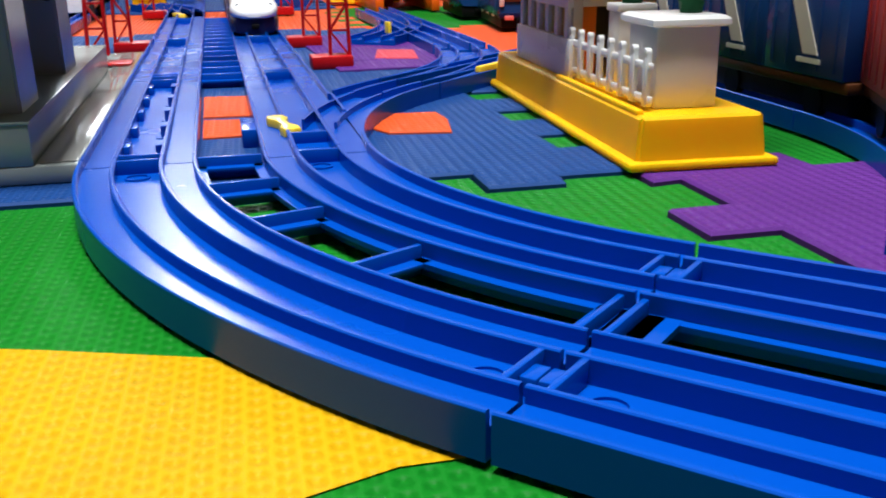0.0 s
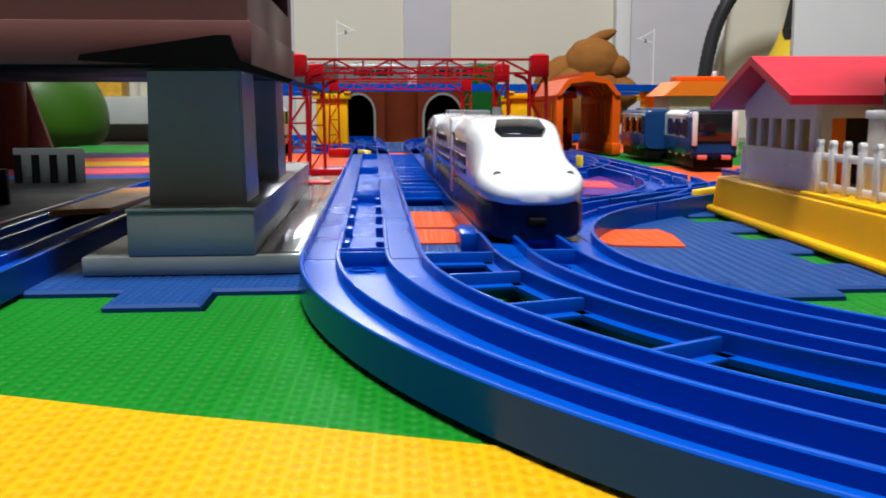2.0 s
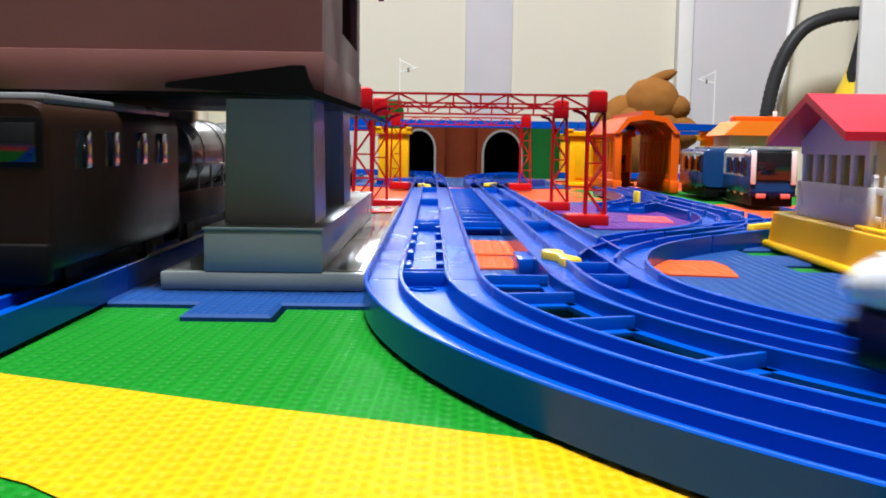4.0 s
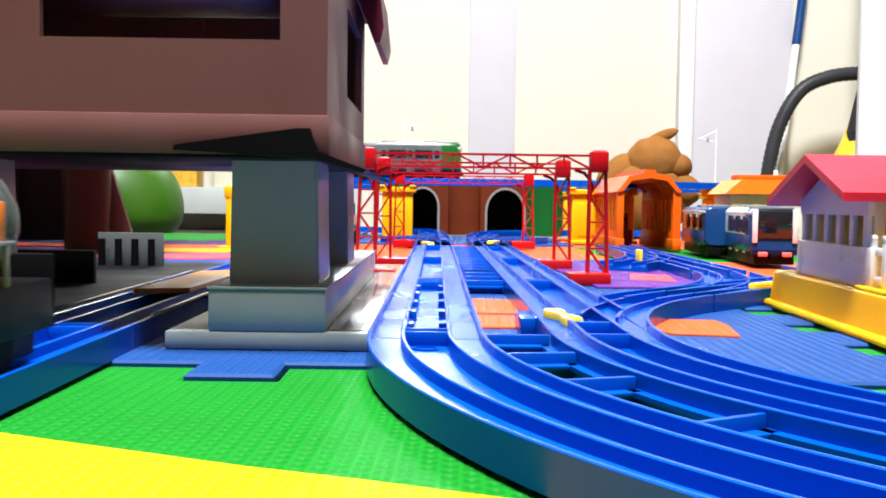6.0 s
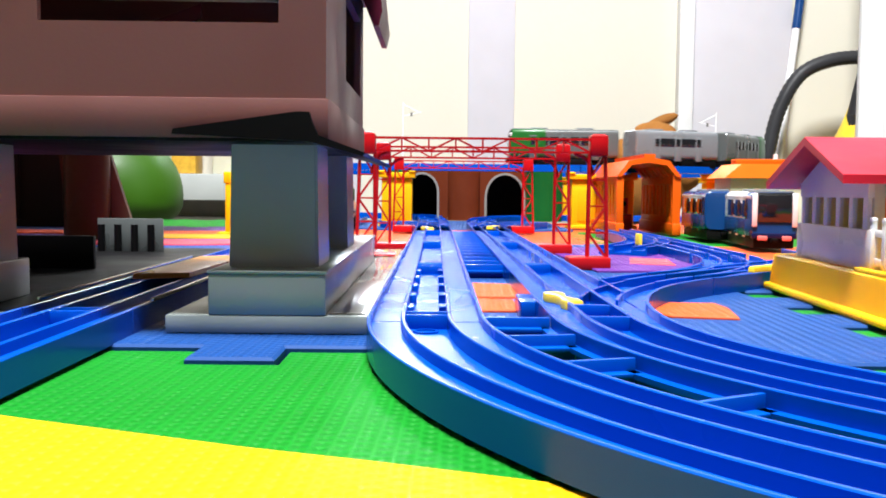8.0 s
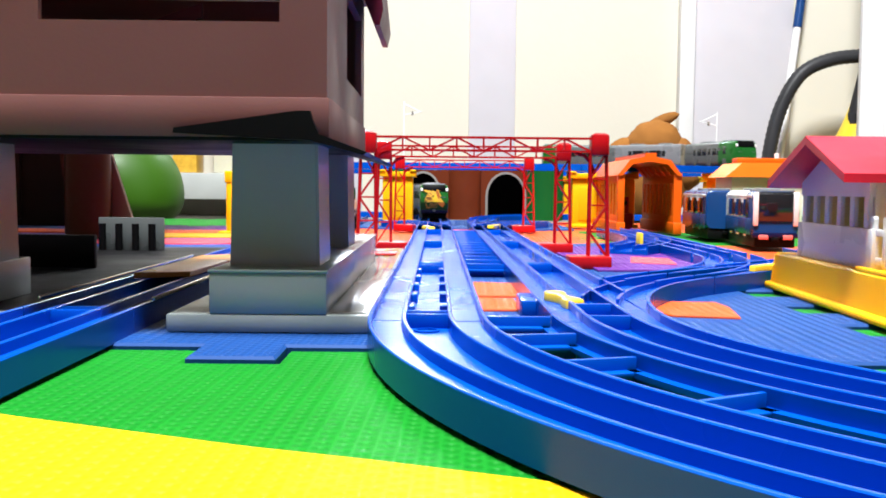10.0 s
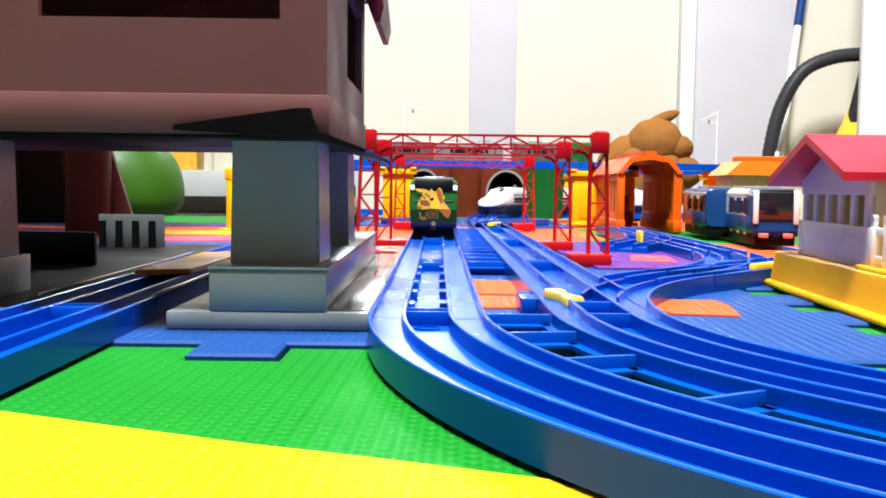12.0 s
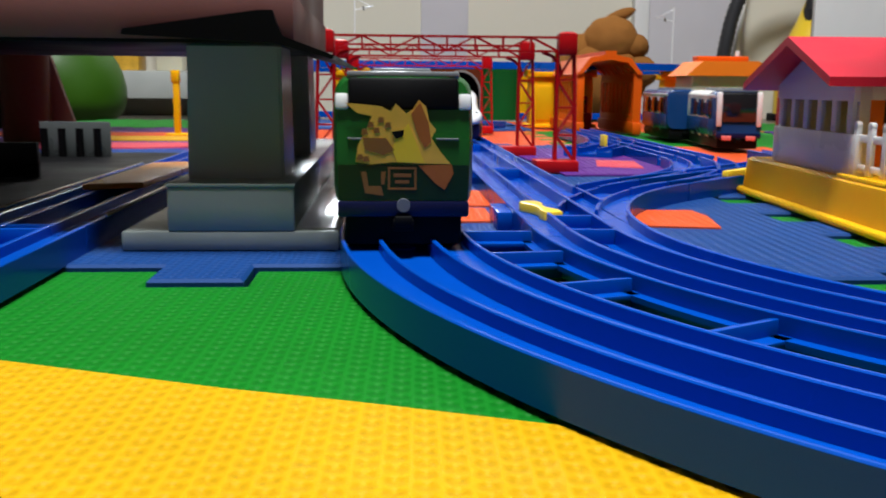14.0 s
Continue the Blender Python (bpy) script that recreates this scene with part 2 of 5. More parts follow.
tagged(link("wall_east", boxm(X1, X1 + 0.1, Y0, Y1, -0.06, TOP, 0), SIDEWALL), "unseen wall, darkened to cut fill light", "wall", kind="structure")
tagged(link("baseboard", boxm(X0, -0.17, Y1 - 0.115, Y1, 0.023, 0.077, 0.002), BASEGREY), "deep grey painted skirting ledge", "baseboard", kind="structure")
for a, b, mat in ((0.088, 0.187, LILAC), (0.568, 0.78, LILAC), (0.985, 1.25, PAINTWHITE), (-0.22, -0.141, LILAC)):
    tagged(link("trim", boxm(a, b, Y1 - 0.008, Y1, -0.012, TOP, 0.001), mat), "pale upright wall strip", "trim", kind="structure")
for a, b in ((0.535, 0.566), (0.962, 0.984)):
    tagged(link("trim", boxm(a, b, Y1 - 0.03, Y1, -0.012, TOP, 0.002), PAINTWHITE), "white upright frame post", "trim", kind="structure")
tagged(link("door_1", boxm(0.850, 1.30, 1.860, 1.875, -0.0118, 2.0, 0.002), PAINTWHITE), "white door leaf standing before the wall", "door", kind="structure")
lampbody = thing("ceiling_light", pose(0.02, 0.06, 2.4), "square white ceiling light fixture", "ceiling light")
part("frame", boxm(-0.5, 0.5, -0.5, 0.5, -0.05, -0.002, 0.01), PAINTWHITE, lampbody)

# ---- the play mat: interlocking foam tiles ----
TILE, TX, TY, PITCH = 0.3, 0.1845, 0.2705, 0.0605


def seam(fixed, along0, along1, vertical, phase):
    pts = []
    lo, hi = min(along0, along1), max(along0, along1)
    cuts = [lo] + [lo + (0.0100 if vertical else 0.0323) + k * PITCH / 2 for k in range(10 if vertical else 9)] + [hi]
    for k, (a, b) in enumerate(zip(cuts, cuts[1:])):
        d = 0.0 if k in (0, len(cuts) - 2) else (0.0108 if (k + phase) % 2 else -0.0108)
        flare = 0.0016 * (1 if d else 0)
        sgn = 1 if d > 0 else -1
        pts += [(a - (flare if sgn > 0 else -flare), fixed + d), (b + (flare if sgn > 0 else -flare), fixed + d)]
    if along1 < along0:
        pts.reverse()
    return [(f, a) for a, f in pts] if vertical else pts


def inset(outline, d):
    """The outline moved inwards by d."""
    n, out = len(outline), []
    for k in range(n):
        p, q, r = Vector(outline[k - 1]), Vector(outline[k]), Vector(outline[(k + 1) % n])
        e, f = (q - p).normalized(), (r - q).normalized()
        ne, nf = Vector((-e.y, e.x)), Vector((-f.y, f.x))
        mid = ne + nf
        mid = mid * (d / max(0.3, mid.dot(ne)))
        out.append((q.x + mid.x, q.y + mid.y))
    return out


def slab(outline, z0, z1, gap=0.0004, chamfer=0.0009):
    a, b = inset(outline, gap), inset(outline, gap + chamfer)
    return loft(bmesh.new(), [[(x, y, z0) for x, y in a], [(x, y, z1 - chamfer) for x, y in a], [(x, y, z1) for x, y in b]])


def mat_tile(i, j, colour, lift=0.0, label=""):
    x0, y0 = TX - TILE + TILE * i, TY - TILE + TILE * j
    x1, y1 = x0 + TILE, y0 + TILE
    out = seam(y0, x0, x1, False, 0) + seam(x1, y0, y1, True, 0) + seam(y1, x1, x0, False, 0) + seam(x0, y1, y0, True, 0)
    clean = [p for k, p in enumerate(out) if (Vector(p) - Vector(out[k - 1])).length > 0.0012]
    ob = link("foam_mat", slab(clean, -0.0115, lift), FOAM[colour], smooth=0)
    return tagged(ob, label or colour + " interlocking foam play mat with woven relief", "play mat", "foam mats on the floor")


COLOURS = {(0, 0): "green", (0, 1): "slate", (1, 0): "purple", (1, 1): "green", (-1, 0): "green", (-1, 1): "purple", (0, -1): "slate", (1, -1): "orange",
           (-1, -1): "red", (0, 2): "slate", (1, 2): "orange", (-1, 2): "purple", (0, 3): "orange", (1, 3): "green", (-1, 3): "purple", (2, 0): "green",
           (2, 1): "slate", (2, 2): "orange", (2, 3): "purple", (-2, 1): "orange", (-2, 2): "blue", (-2, 3): "slate", (2, -1): "blue", (0, 4): "slate", (1, 4): "orange", (-1, 4): "green", (-1, -2): "blue", (0, -2): "orange", (1, -2): "green", (2, 4): "green", (2, -2): "slate", (-2, 0): "orange", (-2, -1): "blue", (3, 0): "slate", (3, 1): "orange", (3, 2): "green", (3, 3): "slate"}
for (i, j), c in COLOURS.items():
    mat_tile(i, j, c, 0.0006 if c in ("slate", "purple") else -0.0012)


def inlay(outline, colour, lift=0.0018):
    ob = link("mat_inlay", slab(outline, -0.0030, lift, 0.0, 0.0005), FOAM[colour], smooth=0)
    return tagged(ob, colour + " foam shape pressed into the mat", "mat inlay", "shapes set into the foam mats")


inlay([(-0.125, 0.2155), (-0.067, 0.1905), (-0.015, 0.1692), (0.009, 0.1610), (0.0415, 0.1485), (0.064, 0.1245), (0.0865, 0.1000), (0.070, 0.1000), (0.0535, 0.0945), (0.035, 0.0840),
       (-0.005, 0.1010), (-0.030, 0.1200), (-0.038, 0.1265), (-0.085, 0.152), (-0.125, 0.170)], "yellow", -0.0008)
inlay([(0.039, 0.367), (0.0565, 0.368), (0.0565, 0.405), (0.039, 0.408)], "orange")
inlay([(0.039, 0.417), (0.066, 0.416), (0.0655, 0.428), (0.0605, 0.474), (0.039, 0.478)], "orange")
inlay([(0.1075, 0.372), (0.1145, 0.3555), (0.1400, 0.3505), (0.1450, 0.380), (0.1440, 0.398), (0.116, 0.400)], "orange")
inlay([(0.133, 0.60), (0.168, 0.61), (0.165, 0.68), (0.135, 0.69)], "purple", 0.0024)
inlay([(0.12, 0.56), (0.20, 0.565), (0.195, 0.80), (0.11, 0.79)], "purple", 0.0021)
inlay([(0.150, 0.61), (0.178, 0.60), (0.185, 0.65), (0.16, 0.66)], "pink", 0.0030)
for k, (x, y, w, h, c) in enumerate(((-0.25, 0.72, 0.14, 0.05, "blue"), (-0.28, 0.82, 0.16, 0.04, "pink"), (-0.20, 0.93, 0.10, 0.04, "yellow"), (-0.24, 0.66, 0.10, 0.03, "pink"), (-0.3, 1.0, 0.2, 0.04, "orange"))):
    inlay([(x - w, y - h), (x + w * 0.6, y - h * 0.8), (x + w, y), (x + w * 0.7, y + h), (x - w * 0.4, y + h * 0.7), (x - w, y + h * 0.9)], c)

# ---- tracks ----
LIP, GROOVE, WELL = 0.0092, 0.0060, 0.0042
HALF = [(-0.019, 0.0003), (-0.019, LIP - 0.0003), (-0.0187, LIP), (-0.0180, LIP), (-0.0177, LIP - 0.0003), (-0.0177, GROOVE), (-0.0083, GROOVE), (-0.0083, LIP - 0.0003),
        (-0.0080, LIP), (-0.0071, LIP), (-0.0068, LIP - 0.0003), (-0.0068, WELL)]
PROFILE = HALF + [(-u, z) for u, z in reversed(HALF)]


def line_path(x, y, heading, length, n=1):
    h = radians(heading)
    return [(x + math.cos(h) * length * k / n, y + math.sin(h) * length * k / n, h) for k in range(n + 1)]


def arc_path(cx, cy, r, a0, a1, n=24):
    """Round the centre from the angle a0 to a1, in degrees."""
    s = 1 if a1 > a0 else -1
    return [(cx + r * math.cos(radians(a0 + (a1 - a0) * k / n)), cy + r * math.sin(radians(a0 + (a1 - a0) * k / n)), radians(a0 + (a1 - a0) * k / n + 90 * s)) for k in range(n + 1)]


def sweep(bm, path, profile, z=0.0):
    """A profile of (to the right, up) drawn along a path of x, y, heading."""
    return loft(bm, [[(x + math.sin(h) * u, y - math.cos(h) * u, z + w) for u, w in profile] for x, y, h in path])


def bar_profile(u0, u1, z0, z1):
    return [(u0, z0), (u0, z1), (u1, z1), (u1, z0)]


def trim_ends(path, gap=0.0005):
    (x, y, h), (p, q, g) = path[0], path[-1]
    return [(x + math.cos(h) * gap, y + math.sin(h) * gap, h)] + path[1:-1] + [(p - math.cos(g) * gap, q - math.sin(g) * gap, g)]


def rail_end(parent, x, y, heading, z=0.0):
    """The cross bar and the round coupling at a rail's end."""
    bm = bmesh.new()
    m = Matrix.Translation((x, y, z)) @ Matrix.Rotation(heading, 4, "Z")
    box(bm, 0.0035, 0.0050, -0.0069, 0.0069, 0.003, LIP - 0.0002, 0.0003, m)
    box(bm, 0.0002, 0.0034, -0.0030, 0.0030, 0.003, LIP - 0.0014, 0.0003, m)
    part("coupling", bm, BLUE, parent)
    ring = bmesh.new()
    for r0, r1 in ((0.0042, 0.0034),):
        loft(ring, [[m @ Vector((0.0115 + r * math.cos(k * math.pi / 10), r * math.sin(k * math.pi / 10), w)) for k in range(20)] for r, w in ((r0, WELL - 0.0002), (r0, WELL + 0.0006), (r1, WELL + 0.0006), (r1, WELL - 0.0002))], caps=False)
    part("boss_ring", ring, BLUE, parent)


def track(name, label, paths, z=0.0, ends=True, group="blue toy track pieces"):
    x, y, h = paths[0][0]
    ob = thing(name, Matrix.Identity(4), label, "toy track", group)
    for p in paths:
        part("rail", sweep(bmesh.new(), trim_ends(p), PROFILE, z), BLUE, ob)
        if ends:
            rail_end(ob, *p[0][:2], p[0][2], z)
            a, b, g = p[-1]
            rail_end(ob, a, b, g + math.pi, z)
    return ob


def ties(parent, frames, z0=0.0006, z1=0.0066, w=0.0016):
    """Cross bars between the two rails of a double piece: x, y and heading of each bar, and its length."""
    for x, y, h, d in frames:
        m = Matrix.Translation((x, y, 0)) @ Matrix.Rotation(h, 4, "Z")
        bm = bmesh.new()
        box(bm, -d / 2, d / 2, -w * 0.5, w * 0.5, z0, z1 + 0.0016, 0.0003, m)
        box(bm, -d / 2, d / 2, -w - 0.0030, w + 0.0030, 0.0036, 0.0050, 0.0002, m)
        part("cross_tie", bm, BLUE, parent)


LX, RX, GAP0, GAP1 = 0.019, 0.079, 0.038, 0.060
CX, CY, END = 0.294, 0.300, 224.2

# the double curve at the front
curve = track("double_curve_track", "glossy blue plastic double curve track with open ladder ties", [arc_path(CX, CY, 0.275, 180, END), arc_path(CX, CY, 0.215, 180, END)])
ledge = bmesh.new()
for r0, r1 in ((0.2560, 0.2530), (0.2372, 0.2340)):
    sweep(ledge, arc_path(CX, CY, 0.245, 180.3, END - 0.3), bar_profile(r0 - 0.245, r1 - 0.245, 0.0036, 0.0050))
part("tray_ledge", ledge, BLUE, curve)
ties(curve, [(CX + 0.245 * math.cos(radians(a)), CY + 0.245 * math.sin(radians(a)), radians(a), 0.0215) for a in (180.6, 189.5, 199, 210.0, END - 0.8)])

# the double straight that leaves it aslant
DX, DY = CX + 0.245 * math.cos(radians(END)), CY + 0.245 * math.sin(radians(END))
UX, UY = math.cos(radians(END - 270)), math.sin(radians(END - 270))
NX, NY = -UY, UX
aslant = track("double_straight_track", "glossy blue plastic double straight track with oblong openings", [line_path(DX - 0.030 * NX, DY - 0.030 * NY, END - 270, 0.216, 2), line_path(DX + 0.030 * NX, DY + 0.030 * NY, END - 270, 0.216, 2)])
tray = bmesh.new()
for s0, s1 in ((0.001, 0.010), (0.066, 0.078), (0.136, 0.148), (0.206, 0.215)):
    sweep(tray, line_path(DX + UX * s0, DY + UY * s0, END - 270, s1 - s0), bar_profile(-0.0108, 0.0108, 0.0036, 0.0050))
for u in (-0.0095, 0.0095):
    sweep(tray, line_path(DX + UX * 0.001, DY + UY * 0.001, END - 270, 0.214), bar_profile(u - 0.0013, u + 0.0013, 0.0036, 0.0049))
part("tray", tray, BLUE, aslant)
ties(aslant, [(DX + UX * s, DY + UY * s, radians(END - 180), 0.0215) for s in (0.002, 0.214)])

# the left straight with its supports, and the turnout beside it
left = track("straight_track", "blue plastic straight track with notched centre channel", [line_path(LX, 0.3, 90, 0.216)])
for k in range(5):
    for sx in (-1, 1):
        y = 0.322 + k * 0.038
        part("notch", boxm(LX + sx * 0.0068, LX + sx * 0.0046, y, y + 0.012, 0.0035, LIP - 0.001, 0.0003), BLUE, left)
part("cross_lip", boxm(LX - 0.0069, LX + 0.0069, 0.498, 0.4995, 0.0035, LIP - 0.0004, 0.0003), BLUE, left)

turn = thing("turnout_track", Matrix.Identity(4), "blue plastic turnout track with a yellow switch lever", "toy track", "blue toy track pieces")
OPEN_PROFILE = HALF + [(0.0068, WELL), (0.0068, LIP - 0.0003), (0.0071, LIP), (0.0080, LIP), (0.0083, LIP - 0.0003), (0.0083, GROOVE), (0.019, GROOVE), (0.019, 0.0003)]
part("rail", sweep(bmesh.new(), line_path(RX, 0.3005, 90, 0.1195), OPEN_PROFILE), BLUE, turn)
part("rail", sweep(bmesh.new(), line_path(RX, 0.4200, 90, 0.0955), PROFILE), BLUE, turn)
part("rail", sweep(bmesh.new(), arc_path(CX, CY, 0.215, 146, 135.2, 8), PROFILE), BLUE, turn)
fan = [(CX + 0.1972 * math.cos(radians(a)), CY + 0.1972 * math.sin(radians(a))) for a in range(180, 145, -2)] + [(CX + 0.234 * math.cos(radians(146)), CY + 0.234 * math.sin(radians(146)))]
part("deck", prism(bmesh.new(), [(0.0981, 0.3005)] + fan[1:], 0.0004, GROOVE - 0.0001), BLUE, turn)
part("outer_lip", sweep(bmesh.new(), arc_path(CX, CY, 0.1966, 179.9, 146, 20), bar_profile(-0.0006, 0.0006, 0.0003, LIP)), BLUE, turn)
for r, a0, a1 in ((0.2222, 165, 146), (0.2080, 167, 146)):
    part("guide_lip", sweep(bmesh.new(), arc_path(CX, CY, r, a0, a1, 10), bar_profile(-0.0006, 0.0006, 0.004, LIP - 0.0006)), BLUE, turn)
part("guide_lip", strut(bmesh.new(), (0.0985, 0.372, 0.0074), (0.0985, 0.420, 0.0074), 0.0012, 0.0035), BLUE, turn)
rail_end(turn, RX, 0.516, -math.pi / 2)
part("cross_lip", boxm(RX - 0.0069, RX + 0.0069, 0.330, 0.3318, 0.0035, LIP - 0.0006, 0.0003), BLUE, turn)
part("side_box", boxm(0.0545, 0.0605, 0.345, 0.372, 0.0005, 0.0078, 0.0006), BLUE, turn)


def lever(parent, x, y, turn_deg, z=0.0088, stretch=2.1):
    out = [(-0.0042, -0.0095), (0.0, -0.0105), (0.0042, -0.0095), (0.0048, -0.006), (0.0022, -0.002), (0.0024, 0.003), (0.0052, 0.0075), (0.0046, 0.0108), (0.0, 0.0120), (-0.0046, 0.0108), (-0.0052, 0.0075), (-0.0024, 0.003), (-0.0022, -0.002), (-0.0048, -0.006)]
    return part("switch_lever", prism(bmesh.new(), [(u * 0.8, v * stretch) for u, v in out], -0.0026, 0.0008, 0.0008, pose(x, y, z, 0, 0, turn_deg)), LEVER, parent, "moulded yellow lever")


lever(turn, 0.0712, 0.3490, 9, stretch=1.5)

# double straights beyond
for y in (0.516, 0.732):
    ob = track("double_straight_track", "blue plastic double straight track with ladder ties", [line_path(LX, y, 90, 0.216), line_path(RX, y, 90, 0.216)])
    part("tray", boxm(GAP0, GAP1, y + 0.001, y + 0.215, 0.0005, 0.0022, 0.0002), BLUE, ob)
    ties(ob, [((GAP0 + GAP1) / 2, y + 0.002 + k * 0.0303, 0, 0.0215) for k in range(8)])
# the far turnouts that spread to the two tunnel mouths
far_l = track("turnout_track", "blue plastic turnout track with a small yellow lever", [line_path(LX, 0.948, 90, 0.216), arc_path(LX - 0.45, 1.0, 0.45, 0, 28, 10)], ends=False)
far_r = track("turnout_track", "blue plastic turnout track with a small yellow lever", [line_path(RX, 0.948, 90, 0.216), arc_path(RX + 0.40, 1.0, 0.40, 180, 145, 10)], ends=False)
lever(far_l, 0.013, 1.004, 15, stretch=1.4)
lever(far_r, 0.086, 1.06, -20, stretch=1.4)


def spline(points, step=0.02):
    """A smooth line through the points, as x, y pairs."""
    p = [Vector(q) for q in points]
    p = [2 * p[0] - p[1]] + p + [2 * p[-1] - p[-2]]
    out = []
    for k in range(1, len(p) - 2):
        n = max(2, round((p[k + 1] - p[k]).length / step))
        for j in range(n):
            u = j / n
            out.append(0.5 * (2 * p[k] + (p[k + 1] - p[k - 1]) * u + (2 * p[k - 1] - 5 * p[k] + 4 * p[k + 1] - p[k + 2]) * u * u + (3 * p[k] - p[k - 1] - 3 * p[k + 1] + p[k + 2]) * u ** 3))
    return [(q.x, q.y) for q in out] + [tuple(points[-1])]


def headed(pts):
    """x, y and heading along a line of points."""
    out = []
    for k, (x, y) in enumerate(pts):
        (a, b), (c, d) = pts[max(k - 1, 0)], pts[min(k + 1, len(pts) - 1)]
        out.append((x, y, math.atan2(d - b, c - a)))
    return out


MOUTH_L = spline([(-0.46, 1.63), (-0.25, 1.63), (-0.08, 1.60), (0.003, 1.51), (0.013, 1.40), (0.018, 1.28), (0.019, 1.165)])
MOUTH_R = spline([(0.50, 1.585), (0.36, 1.582), (0.23, 1.560), (0.140, 1.495), (0.100, 1.400), (0.083, 1.280), (0.079, 1.165)])
for pts in ([p for p in MOUTH_L if p[0] > -0.31], MOUTH_R):
    track("curved_track", "blue plastic track running through a tunnel mouth", [headed(pts)], ends=False)

# the branch towards the orange shed
BX, BY = CX - 0.215 * math.cos(radians(45)), CY + 0.215 * math.sin(radians(45))
branch = track("turnout_track", "blue plastic turnout track with a long yellow lever", [line_path(BX, BY, 45, 0.160), arc_path(BX - 0.165, BY + 0.165, 0.2333, -45, -2, 16)], ends=False)
part("switch_lever", prism(bmesh.new(), [(-0.017, -0.0016), (0.017, -0.0024), (0.017, 0.0024), (-0.017, 0.0016)], 0, 0.003, 0.0006, pose(0.196, 0.482, LIP, 0, 0, 44)), LEVER, branch, "long yellow lever")
SX = BX - 0.165 + 0.2333
shedline = track("turnout_track", "blue plastic turnout track leading into the orange shed", [line_path(SX + 0.001, 0.62, 89.5, 0.40), arc_path(SX - 0.30, 0.86, 0.30, 0, -33, 12)], ends=False)
part("switch_lever", prism(bmesh.new(), [(-0.0012, -0.004), (0.0012, -0.004), (0.0012, 0.004), (-0.0012, 0.004)], 0, 0.0085, 0.0005, pose(0.178, 0.715, LIP, 0, 0, 10)), LEVER, shedline, "yellow lever")

# the track beside the small halt, with its loose end
track("curved_track", "blue plastic curved track with an open end", [arc_path(0.080, 0.316, 0.215, 0, -50, 20)])
for x, y in ((0.295, 0.316), (0.295, 0.532)):
    track("straight_track", "blue plastic straight track under parked wagons", [line_path(x, y, 90, 0.150 if y > 0.5 else 0.216)], ends=False)

# the station track
for y in (-0.562, -0.346, -0.13, 0.086, 0.302, 0.518, 0.734, 0.950, 1.166):
    track("straight_track", "blue plastic straight track through the station", [line_path(-0.098, y, 90, 0.216)])

# ---- the station over the left track ----
station = thing("toy_station", pose(-0.098, 0.315, 0), "grey toy railway station with a mauve hall raised on pillars", "toy station")
station.scale.z = 0.93
SO = Matrix.Translation((0.098, -0.315, 0))


def sbox(name, x0, x1, y0, y1, z0, z1, mat, bevel=0.0008, label=""):
    return part(name, boxm(x0, x1, y0, y1, z0, z1, bevel, SO), mat, station, label)


sbox("base", -0.0690, -0.0008, 0.304, 0.660, 0.0009, 0.0076, GREY)
sbox("platform", -0.0545, -0.0148, 0.304, 0.560, 0.0076, 0.0226, GREY)
sbox("platform_edge", -0.0548, -0.0145, 0.3037, 0.5605, 0.0226, 0.0238, GREY, 0.0003)
sbox("side_plate", -0.0140, -0.0016, 0.308, 0.656, 0.0076, 0.0082, GREYTOP, 0.0002, "glossy pale plate")
sbox("front_base", -0.235, -0.1174, 0.304, 0.3118, 0.0009, 0.0072, GREY)
# same base behind its grey front, black in place of the hall's shade
sbox("base", -0.235, -0.1174, 0.312, 0.660, 0.0009, 0.0072, BLACK, label="base plate blackened for the shade under the hall")
sbox("platform", -0.235, -0.1385, 0.3125, 0.362, 0.0072, 0.0232, GREY)


def pillar(x0, x1, y0, y1, z0, z1):
    bm = bmesh.new()
    w = 0.0007
    loft(bm, [[(x0 - e, y0 - e, z), (x1 + e, y0 - e, z), (x1 + e, y1 + e, z), (x0 - e, y1 + e, z)] for e, z in ((w, z0), (w, z0 + 0.0045), (0.0006, z0 + 0.0052), (0.0, z1))])
    bmesh.ops.transform(bm, matrix=SO, verts=bm.verts)
    bmesh.ops.bevel(bm, geom=[e for e in bm.edges if abs(e.verts[0].co.z - e.verts[1].co.z) > 0.0004], offset=0.0009, segments=2, affect="EDGES")
    return part("pillar", bm, GREY, station)


pillar(-0.0505, -0.0202, 0.3225, 0.356, 0.0238, 0.0700)
pillar(-0.0505, -0.0200, 0.430, 0.465, 0.0238, 0.0700)
pillar(-0.172, -0.1395, 0.318, 0.352, 0.0232, 0.0700)
pillar(-0.234, -0.206, 0.430, 0.465, 0.0232, 0.0700)
# hall: four walls with openings, floor, roof
HX0, HX1, HY0, HY1 = -0.200, -0.0145, 0.300, 0.456


def wall_with(name, along0, along1, at, z0, z1, holes, vertical, thick=0.003):
    """A wall of panels left round its openings, each (from, to, low, high)."""
    bm = bmesh.new()
    cuts = sorted({along0, along1, *[h[0] for h in holes], *[h[1] for h in holes]})
    for a, b in zip(cuts, cuts[1:]):
        spans = [(z0, z1)]
        for h0, h1, l, t in holes:
            if h0 <= a and b <= h1:
                spans = [(z0, l), (t, z1)]
        for l, t in spans:
            if t - l > 1e-5:
                if vertical:
                    box(bm, at, at + thick, a, b, l, t, 0)
                else:
                    box(bm, a, b, at, at + thick, l, t, 0)
    bmesh.ops.remove_doubles(bm, verts=bm.verts, dist=1e-6)
    bmesh.ops.transform(bm, matrix=SO, verts=bm.verts)
    return part(name, bm, MAUVE, station)


